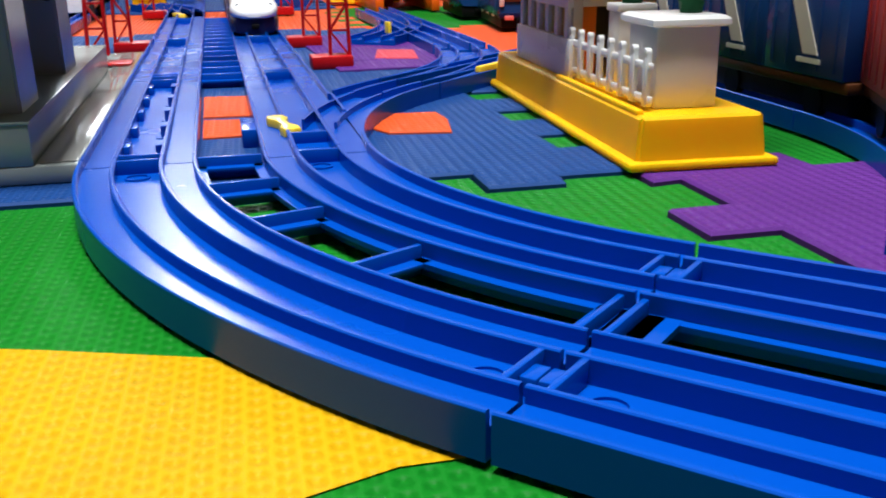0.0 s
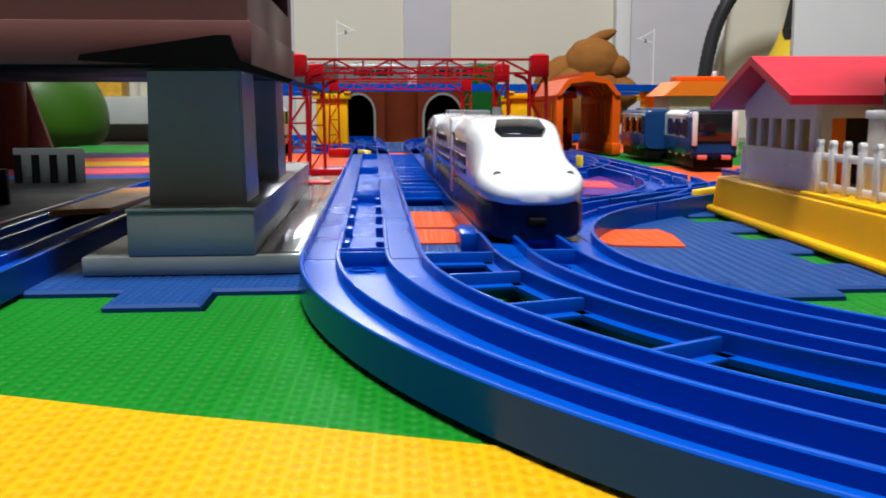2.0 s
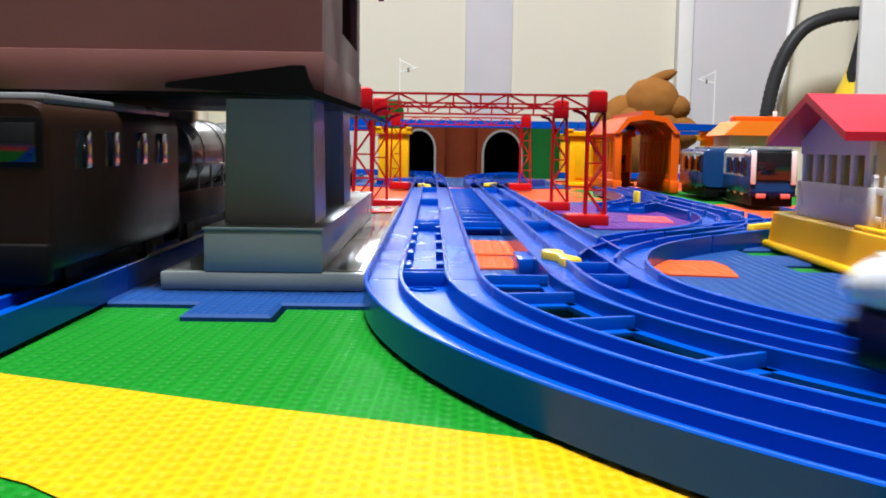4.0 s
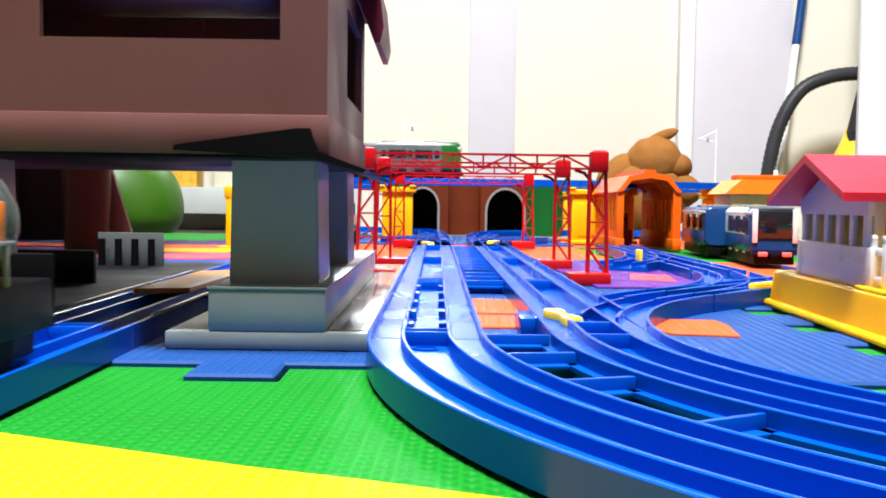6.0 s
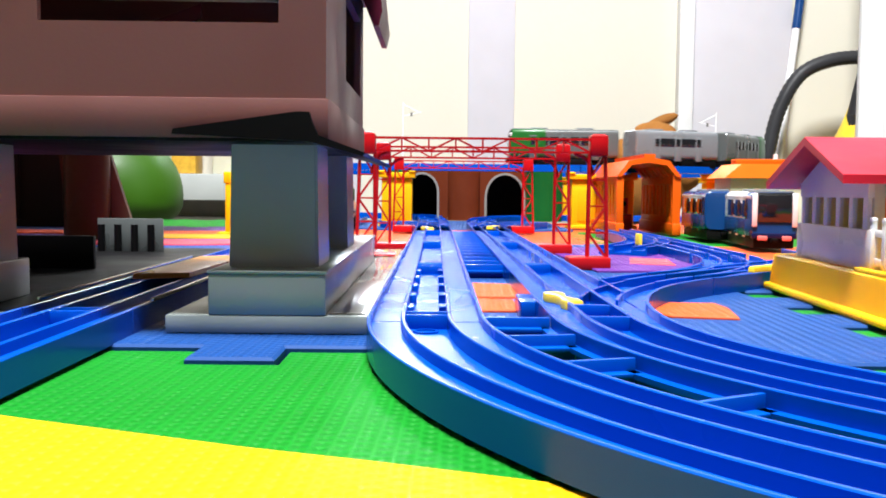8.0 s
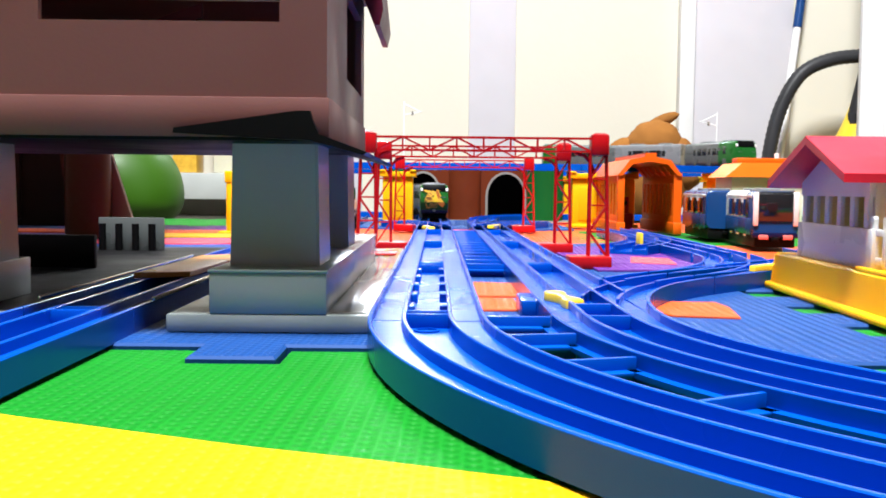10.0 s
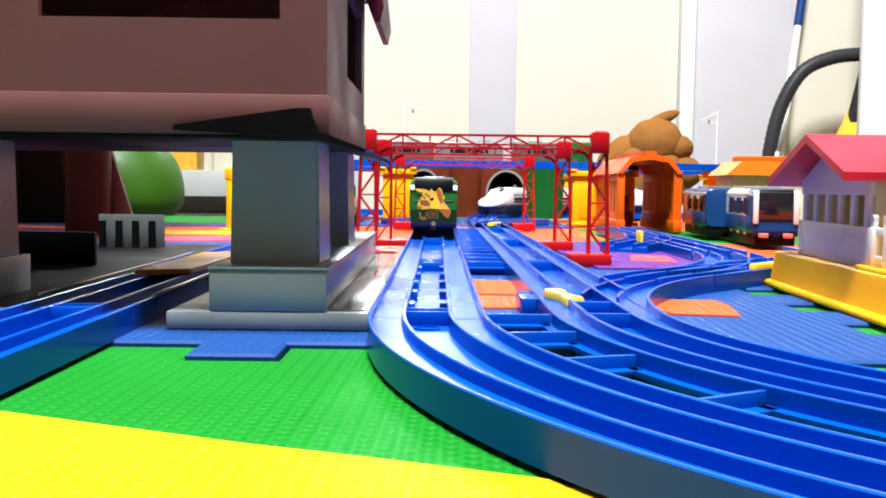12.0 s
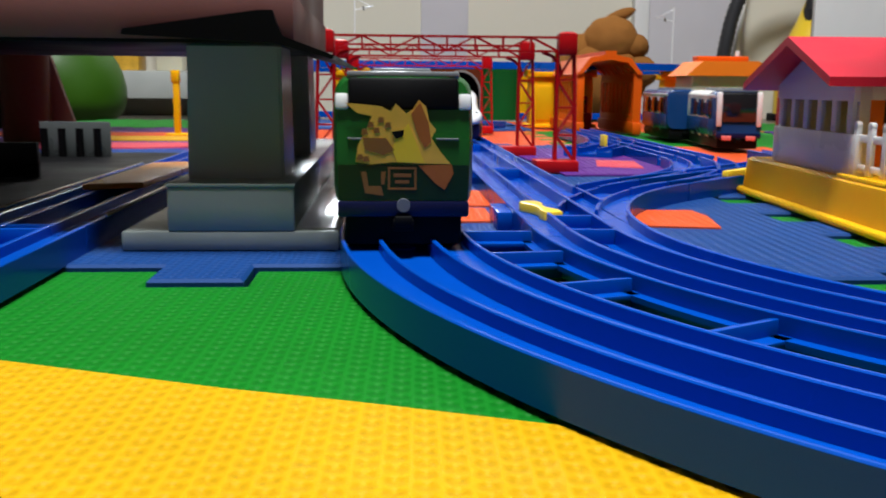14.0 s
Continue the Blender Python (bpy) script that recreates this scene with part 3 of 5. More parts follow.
wall_with("hall_wall", HX0, HX1, HY0, 0.0725, 0.150, [(-0.1085, -0.0300, 0.1115, 0.138), (-0.196, -0.1245, 0.1115, 0.138)], False)
wall_with("hall_wall", HX0, HX1, HY1 - 0.003, 0.0725, 0.150, [(-0.150, -0.060, 0.1115, 0.138)], False)
wall_with("hall_wall", HY0 + 0.003, HY1 - 0.003, HX1 - 0.003, 0.0725, 0.150, [(0.368, 0.440, 0.100, 0.138)], True)
wall_with("hall_wall", HY0 + 0.003, HY1 - 0.003, HX0, 0.0725, 0.150, [], True)
# underside in black, its deep shade put into the colour
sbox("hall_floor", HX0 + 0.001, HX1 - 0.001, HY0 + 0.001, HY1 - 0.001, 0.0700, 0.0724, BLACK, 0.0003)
skirt = bmesh.new()
for x0, x1, y0, y1 in ((HX0 - 0.0008, HX1 + 0.0008, HY0 - 0.0008, HY0), (HX1, HX1 + 0.0008, HY0, HY1)):
    box(skirt, x0, x1, y0, y1, 0.0712, 0.0852, 0.0002, SO)
part("skirting", skirt, MAUVE, station)
sbox("roof", HX0 - 0.012, HX1 + 0.010, HY0 + 0.030, HY1 + 0.012, 0.1505, 0.156, MAROON, 0.002)
eave = bmesh.new()
prism(eave, [(-0.0135, 0.1500), (-0.0085, 0.1360), (-0.0060, 0.1290), (-0.0035, 0.1290), (-0.0020, 0.136), (-0.0040, 0.156), (-0.0135, 0.156)], 0.400, 0.466, 0, SO @ XZ)
part("eave", eave, MAROON, station, "dark maroon overhanging eave")
inner = bmesh.new()
prism(inner, [(-0.095, 0.112), (-0.070, 0.124), (-0.070, 0.130), (-0.095, 0.120)], 0.36, 0.362, 0, SO @ XZ)
part("stair_rail", inner, MAROON, station)
canopy = bmesh.new()
prism(canopy, [(-0.0635, 0.0740), (-0.0240, 0.0803), (-0.0195, 0.0803), (-0.0185, 0.0765), (-0.0165, 0.0722), (-0.0010, 0.0662), (-0.0022, 0.0652), (-0.0195, 0.0700), (-0.0640, 0.0722)], 0.2955, 0.2985, 0, SO @ XZ)
prism(canopy, [(-0.0185, 0.0711), (-0.0010, 0.0662), (-0.0022, 0.0652), (-0.0195, 0.0700)], 0.2986, 0.470, 0, SO @ XZ)
part("canopy", canopy, BLACK, station, "black sloping platform canopy")
sbox("back_panel", -0.234, -0.1560, 0.480, 0.484, 0.0073, 0.0258, BLACK, 0.0003, "low black panel")
# clear fence with bars on the far platform and a tan ramp
fence = thing("platform_fence", pose(-0.183, 0.62, 0), "clear grey plastic platform fence with upright bars", "fence")
part("base", boxm(-0.024, 0.024, -0.030, 0.030, 0.0009, 0.004, 0.0005), HOSE, fence)
part("panel", boxm(-0.022, 0.022, 0.004, 0.0055, 0.004, 0.0285, 0.0005), TANKGREY, fence)
for k in range(4):
    part("bar", rod(bmesh.new(), (-0.018 + k * 0.011, 0.000, 0.004), (-0.018 + k * 0.011, 0.000, 0.0245), 0.0024, 12), BLACK, fence)
ramp = thing("track_ramp", pose(-0.098, 0.47, LIP), "amber plastic flap lying across the station track", "ramp")
part("flap", prism(bmesh.new(), [(-0.012, -0.07), (0.010, -0.06), (0.014, 0.03), (0.006, 0.05), (-0.010, 0.04)], 0.0003, 0.0028, 0.0005), AMBER, ramp)
for sx in (-0.0205, 0.0195):
    part("edge_strip", boxm(sx, sx + 0.0012, -0.15, 0.06, 0.0002, 0.0016, 0.0003), CHROME, ramp, "bright edge strip")

# ---- red overhead-line gantries ----
def gantry(name, y, xl, xr, zl, zr, top, label):
    g = thing(name, pose((xl + xr) / 2, y, 0), label, "toy gantry", "red lattice gantries over the double track")
    mid = (xl + xr) / 2
    d = 0.0024
    for x, z, w in ((xl, zl, 0.0125), (xr, zr, 0.0135)):
        s = 1 if x > mid else -1
        bm = bmesh.new()
        for dy in (-d, d):
            xa, xb, ta, tb = x - s * w * 0.42 - mid, x + s * w * 0.50 - mid, x - s * w * 0.40 - mid, x + s * w * 0.34 - mid
            strut(bm, (xa, dy, z + 0.006), (ta, dy * 0.75, top - 0.010), 0.0015)
            strut(bm, (xb, dy, z + 0.006), (tb, dy * 0.75, top - 0.010), 0.0015)
            n = 4
            for k in range(n):
                f, h = k / n, (k + 1) / n
                za, zb = z + 0.007 + (top - 0.017 - z) * f, z + 0.007 + (top - 0.017 - z) * h
                pa, pb = (xa + (ta - xa) * f, xb + (tb - xb) * f), (xa + (ta - xa) * h, xb + (tb - xb) * h)
                yy = dy * (1 - 0.25 * h)
                if k % 2:
                    strut(bm, (pa[0], yy, za), (pb[1], yy, zb), 0.0011)
                else:
                    strut(bm, (pa[1], yy, za), (pb[0], yy, zb), 0.0011)
                strut(bm, (pb[0], yy, zb), (pb[1], yy, zb), 0.0010)
        part("tower", bm, RED, g)
        head = boxm(x - 0.0056 - mid, x + 0.0056 - mid, -0.005, 0.005, top - 0.012, top + 0.0005, 0.0008)
        loft(head, [[(x - mid + e * cx, 0.005 * cy * e / 0.0056, h) for cx, cy in ((-1, -1), (1, -1), (1, 1), (-1, 1))] for e, h in ((0.0056, top + 0.0004), (0.003, top + 0.0018))])
        part("tower_head", head, RED, g)
        foot = boxm(*sorted((x + s * w * 0.55 - mid, x - s * 0.0185 - mid)), -0.011, 0.011, z + 0.0006, z + (0.0085 if z < 0.005 else 0.0018), 0.0007)
        part("foot", foot, RED, g)
    beam = bmesh.new()
    a, b = xl - mid + 0.005, xr - mid - 0.005
    for dy in (-d * 0.7, d * 0.7):
        strut(beam, (a, dy, top - 0.0016), (b, dy, top - 0.0016), 0.0013)
        strut(beam, (a, dy, top - 0.0098), (b, dy, top - 0.0098), 0.0013)
        n = 4
        for k in range(n):
            x0, x1 = a + (b - a) * k / n, a + (b - a) * (k + 1) / n
            xm = (x0 + x1) / 2
            strut(beam, (x0, dy, top - 0.0098), (xm, dy, top - 0.0016), 0.0010)
            strut(beam, (xm, dy, top - 0.0016), (x1, dy, top - 0.0098), 0.0010)
            strut(beam, (xm, dy, top - 0.0098), (xm, dy, top - 0.0016), 0.0010)
            strut(beam, (x1, dy, top - 0.0098), (x1, dy, top - 0.0016), 0.0010)
    for k in range(9):
        x0, x1 = a + (b - a) * k / 9, a + (b - a) * (k + 1) / 9
        s = d * 0.7 if k % 2 else -d * 0.7
        strut(beam, (x0, s, top - 0.0098), (x1, -s, top - 0.0098), 0.0010)
    part("beam", beam, RED, g)
    for x, s in ((a, 1), (b, -1)):
        bm = bmesh.new()
        tube(bm, [(x - s * 0.002, 0, top - 0.024), (x, 0, top - 0.017), (x + s * 0.004, 0, top - 0.0125), (x + s * 0.010, 0, top - 0.0105)], 0.0012, 6)
        part("brace", bm, RED, g)
    return g


gantry("overhead_gantry", 0.586, -0.0220, 0.1236, 0.0076, 0.0, 0.0838, "red plastic lattice gantry, one foot on the platform")
gantry("overhead_gantry", 0.722, -0.0190, 0.1190, 0.0, 0.0, 0.0842, "red plastic lattice gantry spanning two tracks")
gantry("overhead_gantry", 1.080, -0.0210, 0.1270, 0.0, 0.0, 0.0842, "red plastic lattice gantry in the distance")

# ---- the small halt on its yellow platform ----
halt = thing("toy_halt", pose(0.1805, 0.2630, 0, 0, 0, -3.1) @ Matrix.Diagonal((1.15, 1.03, 1.04, 1)), "white toy halt with a red roof on a yellow platform", "toy halt")


def hbox(name, x0, x1, y0, y1, z0, z1, mat, bevel=0.0006, label=""):
    return part(name, boxm(x0, x1, y0, y1, z0, z1, bevel), mat, halt, label)


bm = bmesh.new()
loft(bm, [[(0.0478 / 2 + sx * (0.0478 / 2 - e), 0.106 + sy * (0.106 - e), z) for sx, sy in ((-1, -1), (1, -1), (1, 1), (-1, 1))] for e, z in ((0.0030, 0.0035), (0.0042, 0.0172), (0.0055, 0.0182))])
bmesh.ops.bevel(bm, geom=[e for e in bm.edges if abs(e.verts[0].co.z - e.verts[1].co.z) > 0.005], offset=0.0012, segments=3, affect="EDGES")
part("platform", bm, YELLOW, halt)
hbox("flange", 0, 0.0478, 0, 0.212, 0.0007, 0.0038, YELLOW, 0.0012)
hbox("ledge", 0.0048, 0.0072, 0.010, 0.104, 0.0178, 0.0196, YELLOW, 0.0005)
# block with a lid at the near end
hbox("block", 0.0130, 0.0335, 0.0180, 0.0440, 0.0182, 0.0455, WHITE, 0.0008)
lid = bmesh.new()
loft(lid, [[(0.0233 + sx * (0.0125 - e), 0.031 + sy * (0.0155 - e), z) for sx, sy in ((-1, -1), (1, -1), (1, 1), (-1, 1))] for e, z in ((0.0015, 0.0455), (0, 0.0462), (0, 0.0480), (0.0015, 0.0492))])
part("block_lid", lid, WHITE, halt)
hbox("plinth", 0.0180, 0.0310, 0.070, 0.082, 0.0182, 0.0470, WHITE, 0.0006)
hbox("plinth_cap", 0.0172, 0.0318, 0.0692, 0.0828, 0.0470, 0.0500, WHITE, 0.0005)


def trunk(name, x, y, z, h, lean, label):
    ob = thing(name, halt.matrix_world @ pose(x, y, z), label, "toy palm")
    rng = random.Random(3)
    bm = bmesh.new()
    rings = []
    for k in range(29):
        f = k / 28
        r = 0.0036 - 0.0008 * f + (0.0007 if k % 2 else 0)
        rings.append([(lean * f * f + r * math.cos(j * math.pi / 5 + k * 0.5), 0.004 * f + r * math.sin(j * math.pi / 5 + k * 0.5), h * f + 0.0006 * math.sin(j * 2.0)) for j in range(10)])
    loft(bm, rings)
    part("trunk", bm, DARKGREEN, ob)
    for k in range(7):
        a = k * 0.9
        bm = bmesh.new()
        pts = [(lean + math.cos(a) * d, 0.004 + math.sin(a) * d, h + 0.010 * math.sin(d * 70) - d * 0.25) for d in (0.0, 0.010, 0.02, 0.03, 0.04)]
        loft(bm, [[(px - math.sin(a) * w, py + math.cos(a) * w, pz), (px, py, pz + 0.0012), (px + math.sin(a) * w, py - math.cos(a) * w, pz), (px, py, pz - 0.0008)] for (px, py, pz), w in zip(pts, (0.002, 0.005, 0.006, 0.004, 0.001))])
        part("frond", bm, DARKGREEN, ob)
    return ob


trunk("toy_palm", 0.0245, 0.0760, 0.0500, 0.105, 0.010, "dark green ribbed plastic palm on a white plinth")
trunk("toy_palm", 0.0285, 0.0310, 0.0492, 0.105, 0.006, "dark green ribbed plastic palm on a white block")
# picket fence
fy0, fy1 = 0.014, 0.1035
for k in range(8):
    y = fy1 - 0.003 - k * (fy1 - fy0 - 0.006) / 7
    bm = boxm(0.0090, 0.0108, y - 0.0017, y + 0.0017, 0.0196, 0.0375, 0.0003)
    rod(bm, (0.0090, y, 0.0375), (0.0108, y, 0.0375), 0.0017, 12)
    part("picket", bm, WHITE, halt)
for z in (0.0205, 0.0315):
    hbox("fence_rail", 0.0096, 0.0112, fy0, fy1, z, z + 0.0028, WHITE, 0.0003)
# the house: low wall, barred windows, gable, roof
wy0, wy1 = 0.104, 0.185
hbox("low_wall", 0.0082, 0.0110, wy0 - 0.006, wy1 + 0.001, 0.0182, 0.0342, WHITE, 0.0004)
for k in range(6):
    y = wy0 + 0.0035 + k * (wy1 - wy0 - 0.007) / 5
    hbox("window_bar", 0.0092, 0.0110, y - 0.0022, y + 0.0022, 0.0342, 0.0470, WHITE, 0.0003)
gable = bmesh.new()
prism(gable, [(wy0, 0.0465), (wy1, 0.0465), (wy1, 0.0525), ((wy0 + wy1) / 2, 0.0685), (wy0, 0.0525)], 0.0090, 0.0112, 0, Matrix(((0, 0, 1, 0), (1, 0, 0, 0), (0, 1, 0, 0), (0, 0, 0, 1))))
part("gable", gable, WHITE, halt)
bm = boxm(0.0112, 0.0150, wy0, wy0 + 0.003, 0.0182, 0.053, 0.0003)
box(bm, 0.0300, 0.0440, wy0, wy0 + 0.003, 0.0182, 0.053, 0.0003)
box(bm, 0.0150, 0.0300, wy0, wy0 + 0.003, 0.0470, 0.053, 0.0003)
box(bm, 0.0112, 0.0440, wy1 - 0.003, wy1, 0.0182, 0.053, 0.0003)
box(bm, 0.0410, 0.0440, wy0 + 0.003, wy1 - 0.003, 0.0182, 0.053, 0.0003)
part("house_wall", bm, CREAM, halt, "cream house wall with an open doorway")
hbox("inner_panel", 0.0390, 0.0408, wy0 + 0.006, wy1 - 0.006, 0.0190, 0.0500, WOOD, 0.0003, "dark inner wall")
hbox("door_panel", 0.0155, 0.0215, wy0 + 0.004, wy0 + 0.0052, 0.0182, 0.047, PEACH, 0.0003, "orange door")
roof = bmesh.new()
ym = (wy0 + wy1) / 2
prism(roof, [(wy0 - 0.006, 0.0520), (ym, 0.0685), (wy1 + 0.014, 0.0500), (wy1 + 0.014, 0.0535), (ym, 0.0722), (wy0 - 0.006, 0.0555)], -0.002, 0.062, 0, Matrix(((0, 0, 1, 0), (1, 0, 0, 0), (0, 1, 0, 0), (0, 0, 0, 1))))
part("roof", roof, ROOFRED, halt, "smooth red pitched roof")

# ---- the orange shed over the branch ----
shed = thing("engine_shed", pose(0.2615, 1.065, 0) @ Matrix.Diagonal((1.07, 1.5, 1.08, 1)), "open orange plastic engine shed with slotted walls", "toy shed")
for s in (-1, 1):
    bm = bmesh.new()
    x0, x1 = (0.0270, 0.0300) if s > 0 else (-0.0300, -0.0270)
    box(bm, x0, x1, 0, 0.11, 0.0008, 0.020, 0.0005)
    box(bm, x0, x1, 0, 0.11, 0.054, 0.067, 0.0005)
    wall = part("side_wall", bm, ORANGE, shed)
    for k in range(9):
        part("slat", boxm(x0 + 0.0001, x1 - 0.0001, k * 0.0128, k * 0.0128 + (0.0085 if 0 < k < 8 else 0.0076), 0.0201, 0.0539, 0), ORANGE, wall)
    part("post", boxm(s * 0.0335 if s > 0 else -0.0335, s * 0.0262 if s > 0 else -0.0262, -0.004, 0.0005, 0.0008, 0.064, 0.0006), ORANGE, shed)
    part("plinth", boxm(*sorted((s * 0.0345, s * 0.0255)), -0.0055, 0.113, 0.0007, 0.013, 0.0008), ORANGE, shed)
bm = bmesh.new()
SH = [(-0.034, 0.062), (-0.0215, 0.0785), (-0.006, 0.0815), (-0.006, 0.0855), (0.006, 0.0855), (0.006, 0.0815), (0.0215, 0.0785), (0.034, 0.062), (0.029, 0.062), (0.0185, 0.0738), (0.0, 0.0765), (-0.0185, 0.0738), (-0.029, 0.062)]
prism(bm, SH, -0.0055, 0.114, 0, XZ)
part("roof", bm, ORANGE, shed)
for k in range(6):
    part("rib", prism(bmesh.new(), [(0.0302, 0.060), (0.0195, 0.0725), (0.0187, 0.0715), (0.0290, 0.0595)], 0.010 + k * 0.017, 0.014 + k * 0.017, 0, XZ), ORANGE, shed)
cab = thing("buffer_stop", pose(0.252, 1.15, 0), "small red plastic buffer stop with a black dial", "buffer stop")
part("body", boxm(-0.009, 0.009, -0.006, 0.006, 0.0007, 0.022, 0.0015), RED, cab)
part("post", boxm(-0.006, 0.004, -0.004, 0.004, 0.022, 0.042, 0.001), RED, cab)
part("dial", rod(bmesh.new(), (-0.001, -0.0045, 0.035), (-0.001, -0.0040, 0.035), 0.0035, 14), BLACK, cab)

# ---- the tunnel hill ----
MY = 1.50
hill = thing("tunnel_hill", pose(0.085, MY, 0) @ Matrix.Diagonal((1, 1, 1.04, 1)), "brown and green toy hill with two arched tunnel mouths", "toy hill")


def arch(cx, w, h, n=12):
    """Half-outline of a tunnel mouth."""
    pts = [(cx - w, 0.001)]
    for k in range(n + 1):
        a = math.pi - math.pi * k / n
        pts.append((cx + w * math.cos(a), h - w * 1.15 + w * 1.15 * math.sin(a)))
    return pts + [(cx + w, 0.001)]


def hill_panel(x0, x1, top, mouth, mat, name):
    bm = bmesh.new()
    out = [(x0, 0.001)] + mouth + [(x1, 0.001), (x1, top), (x0, top)]
    prism(bm, out, 0, 0.012, 0, XZ)
    return part(name, bm, mat, hill)


hill_panel(-0.115, -0.045, 0.078, arch(-0.0855, 0.0235, 0.071), BROWNROCK, "rock_face")
hill_panel(0.0065, 0.080, 0.078, arch(0.046, 0.029, 0.071), BROWNROCK, "rock_face")
bm = bmesh.new()
rings = []
for k in range(13):
    f = k / 12
    x = -0.0448 + 0.0510 * f
    rings.append([(x, -0.014 * math.sin(math.pi * f) ** 0.6 - 0.0005 + 0.002 * noise.noise((x * 60, 0, j)), 0.001 + 0.077 * j / 8) for j in range(9)] + [(x, 0.012, 0.078), (x, 0.012, 0.001)])
loft(bm, rings)
part("rock_face", bm, BROWNROCK, hill, "bulging brown rock between the mouths")
bm = bmesh.new()
rings = []
for k in range(17):
    a = math.pi * k / 16
    x = 0.080 + 0.0285 - 0.0285 * math.cos(a)
    rings.append([(x, -0.020 * math.sin(a), 0.001 + 0.076 * j / 6) for j in range(7)] + [(x, 0.010, 0.077), (x, 0.010, 0.001)])
loft(bm, rings)
part("green_slope", bm, GREENROCK, hill, "rounded green slope")
for cx, w in ((-0.0855, 0.0235), (0.046, 0.029)):
    a, b = arch(cx, w, 0.071), arch(cx, w + 0.0035, 0.0745)
    bm = bmesh.new()
    loft(bm, [[(x, -0.0035, z) for x, z in a], [(x, -0.0035, z) for x, z in b], [(x, 0.004, z) for x, z in b], [(x, 0.004, z) for x, z in a]], caps=False)
    part("portal_ring", bm, STONE, hill, "pale stone arch")
part("hill_top", boxm(-0.13, 0.14, 0.0, 0.17, 0.0785, 0.084, 0.002), BROWNROCK, hill)
part("side_slope", boxm(-0.14, -0.1155, 0.0, 0.20, 0.001, 0.078, 0.002), GREENROCK, hill)
# added black sheets that stand in for the darkness inside the tunnel
part("shade_back", boxm(-0.135, 0.14, 0.163, 0.168, 0.001, 0.0783, 0), BLACK, hill)
part("shade_core", boxm(-0.044, 0.005, 0.0125, 0.060, 0.001, 0.078, 0), BLACK, hill)
part("shade_lining", boxm(-0.13, 0.14, 0.014, 0.160, 0.0770, 0.0783, 0), BLACK, hill)

# ---- the raised line on yellow piers ----
EX0, EX1, EYN, EYF, EZ = 0.0, 0.27, 1.25, 1.71, 0.0745
ER = (EYF - EYN) / 2


def raised(name, path):
    return track(name, "blue plastic track carried on yellow piers", [path], EZ, ends=False)


raised("raised_track", line_path(EX0, EYN, 0, 0.21))
raised("raised_track", line_path(EX0 + 0.21, EYN, 0, EX1 - EX0 - 0.21))
raised("raised_track", line_path(EX1, EYF, 180, 0.21))
raised("raised_track", line_path(EX1 - 0.21, EYF, 180, EX1 - EX0 - 0.21))
for a in (-90, 0):
    raised("raised_track", arc_path(EX1, (EYN + EYF) / 2, ER, a, a + 90, 16))
    raised("raised_track", arc_path(EX0, (EYN + EYF) / 2, ER, a + 180, a + 270, 16))


def pier(x, y, rz=0):
    p = thing("bridge_pier", pose(x, y, 0, 0, 0, rz) @ Matrix.Diagonal((1, 1, 1.08, 1)), "yellow plastic bridge pier with a stepped head", "bridge pier", "yellow piers under the raised line")
    part("column", boxm(-0.020, 0.020, -0.014, 0.014, 0.003, 0.060, 0.002), YELLOW, p)
    part("recess_frame", boxm(-0.012, 0.012, -0.0155, -0.0145, 0.010, 0.050, 0.0004), YELLOW, p)
    part("foot", boxm(-0.024, 0.024, -0.018, 0.018, 0.0008, 0.005, 0.001), YELLOW, p)
    part("head", boxm(-0.024, 0.024, -0.018, 0.018, 0.060, 0.0665, 0.001), YELLOW, p)
    for s in (-1, 1):
        part("horn", boxm(s * 0.020 - 0.004, s * 0.020 + 0.004, -0.020, 0.020, 0.0665, 0.0688, 0.0008), YELLOW, p)
    return p


for x, y, r in ((-0.030, EYN, 0), (0.218, EYN - 0.012, 0), (0.262, EYN, 0), (0.418, 1.304, 40), (0.4965, 1.44, 80), (0.4843, 1.56, 110), (-0.2, 1.42, 90), (0.27, EYF, 0), (0.13, EYF, 0), (0.0, EYF, 0)):
    pier(x, y, r)

# ---- rolling stock ----
def sect(x, w, z0, z1, p=4.5, n=28):
    """A rounded section of a car body."""
    c, h = (z0 + z1) / 2, (z1 - z0) / 2
    out = []
    for k in range(n):
        a = 2 * math.pi * k / n
        ca, sa = math.cos(a), math.sin(a)
        out.append((x, w * math.copysign(abs(ca) ** (2 / p), ca), c + h * math.copysign(abs(sa) ** (2 / p), sa)))
    return out


def running_gear(car, length, z=0.0005):
    part("underframe", boxm(-length / 2 + 0.004, length / 2 - 0.004, -0.0135, 0.0135, 0.0035, 0.012, 0.001), BLACK, car)
    for x in (-length / 2 + 0.026, length / 2 - 0.026):
        for y in (-0.0125, 0.0125):
            part("wheel", rod(bmesh.new(), (x, y - 0.002, 0.0070), (x, y + 0.002, 0.0070), 0.0066, 18), BLACK, car)
    for s in (-1, 1):
        part("coupler", boxm(*sorted((s * (length / 2 - 0.006), s * (length / 2 + 0.0028))), -0.003, 0.003, 0.006, 0.0095, 0.0006), BLACK, car)


def side_windows(car, xs, z0, z1, w, half, mat=None):
    for x in xs:
        for s in (-1, 1):
            part("window", boxm(x - w / 2, x + w / 2, *sorted((s * (half - 0.0006), s * (half + 0.00025))), z0, z1, 0.0005), mat or GLASS, car)


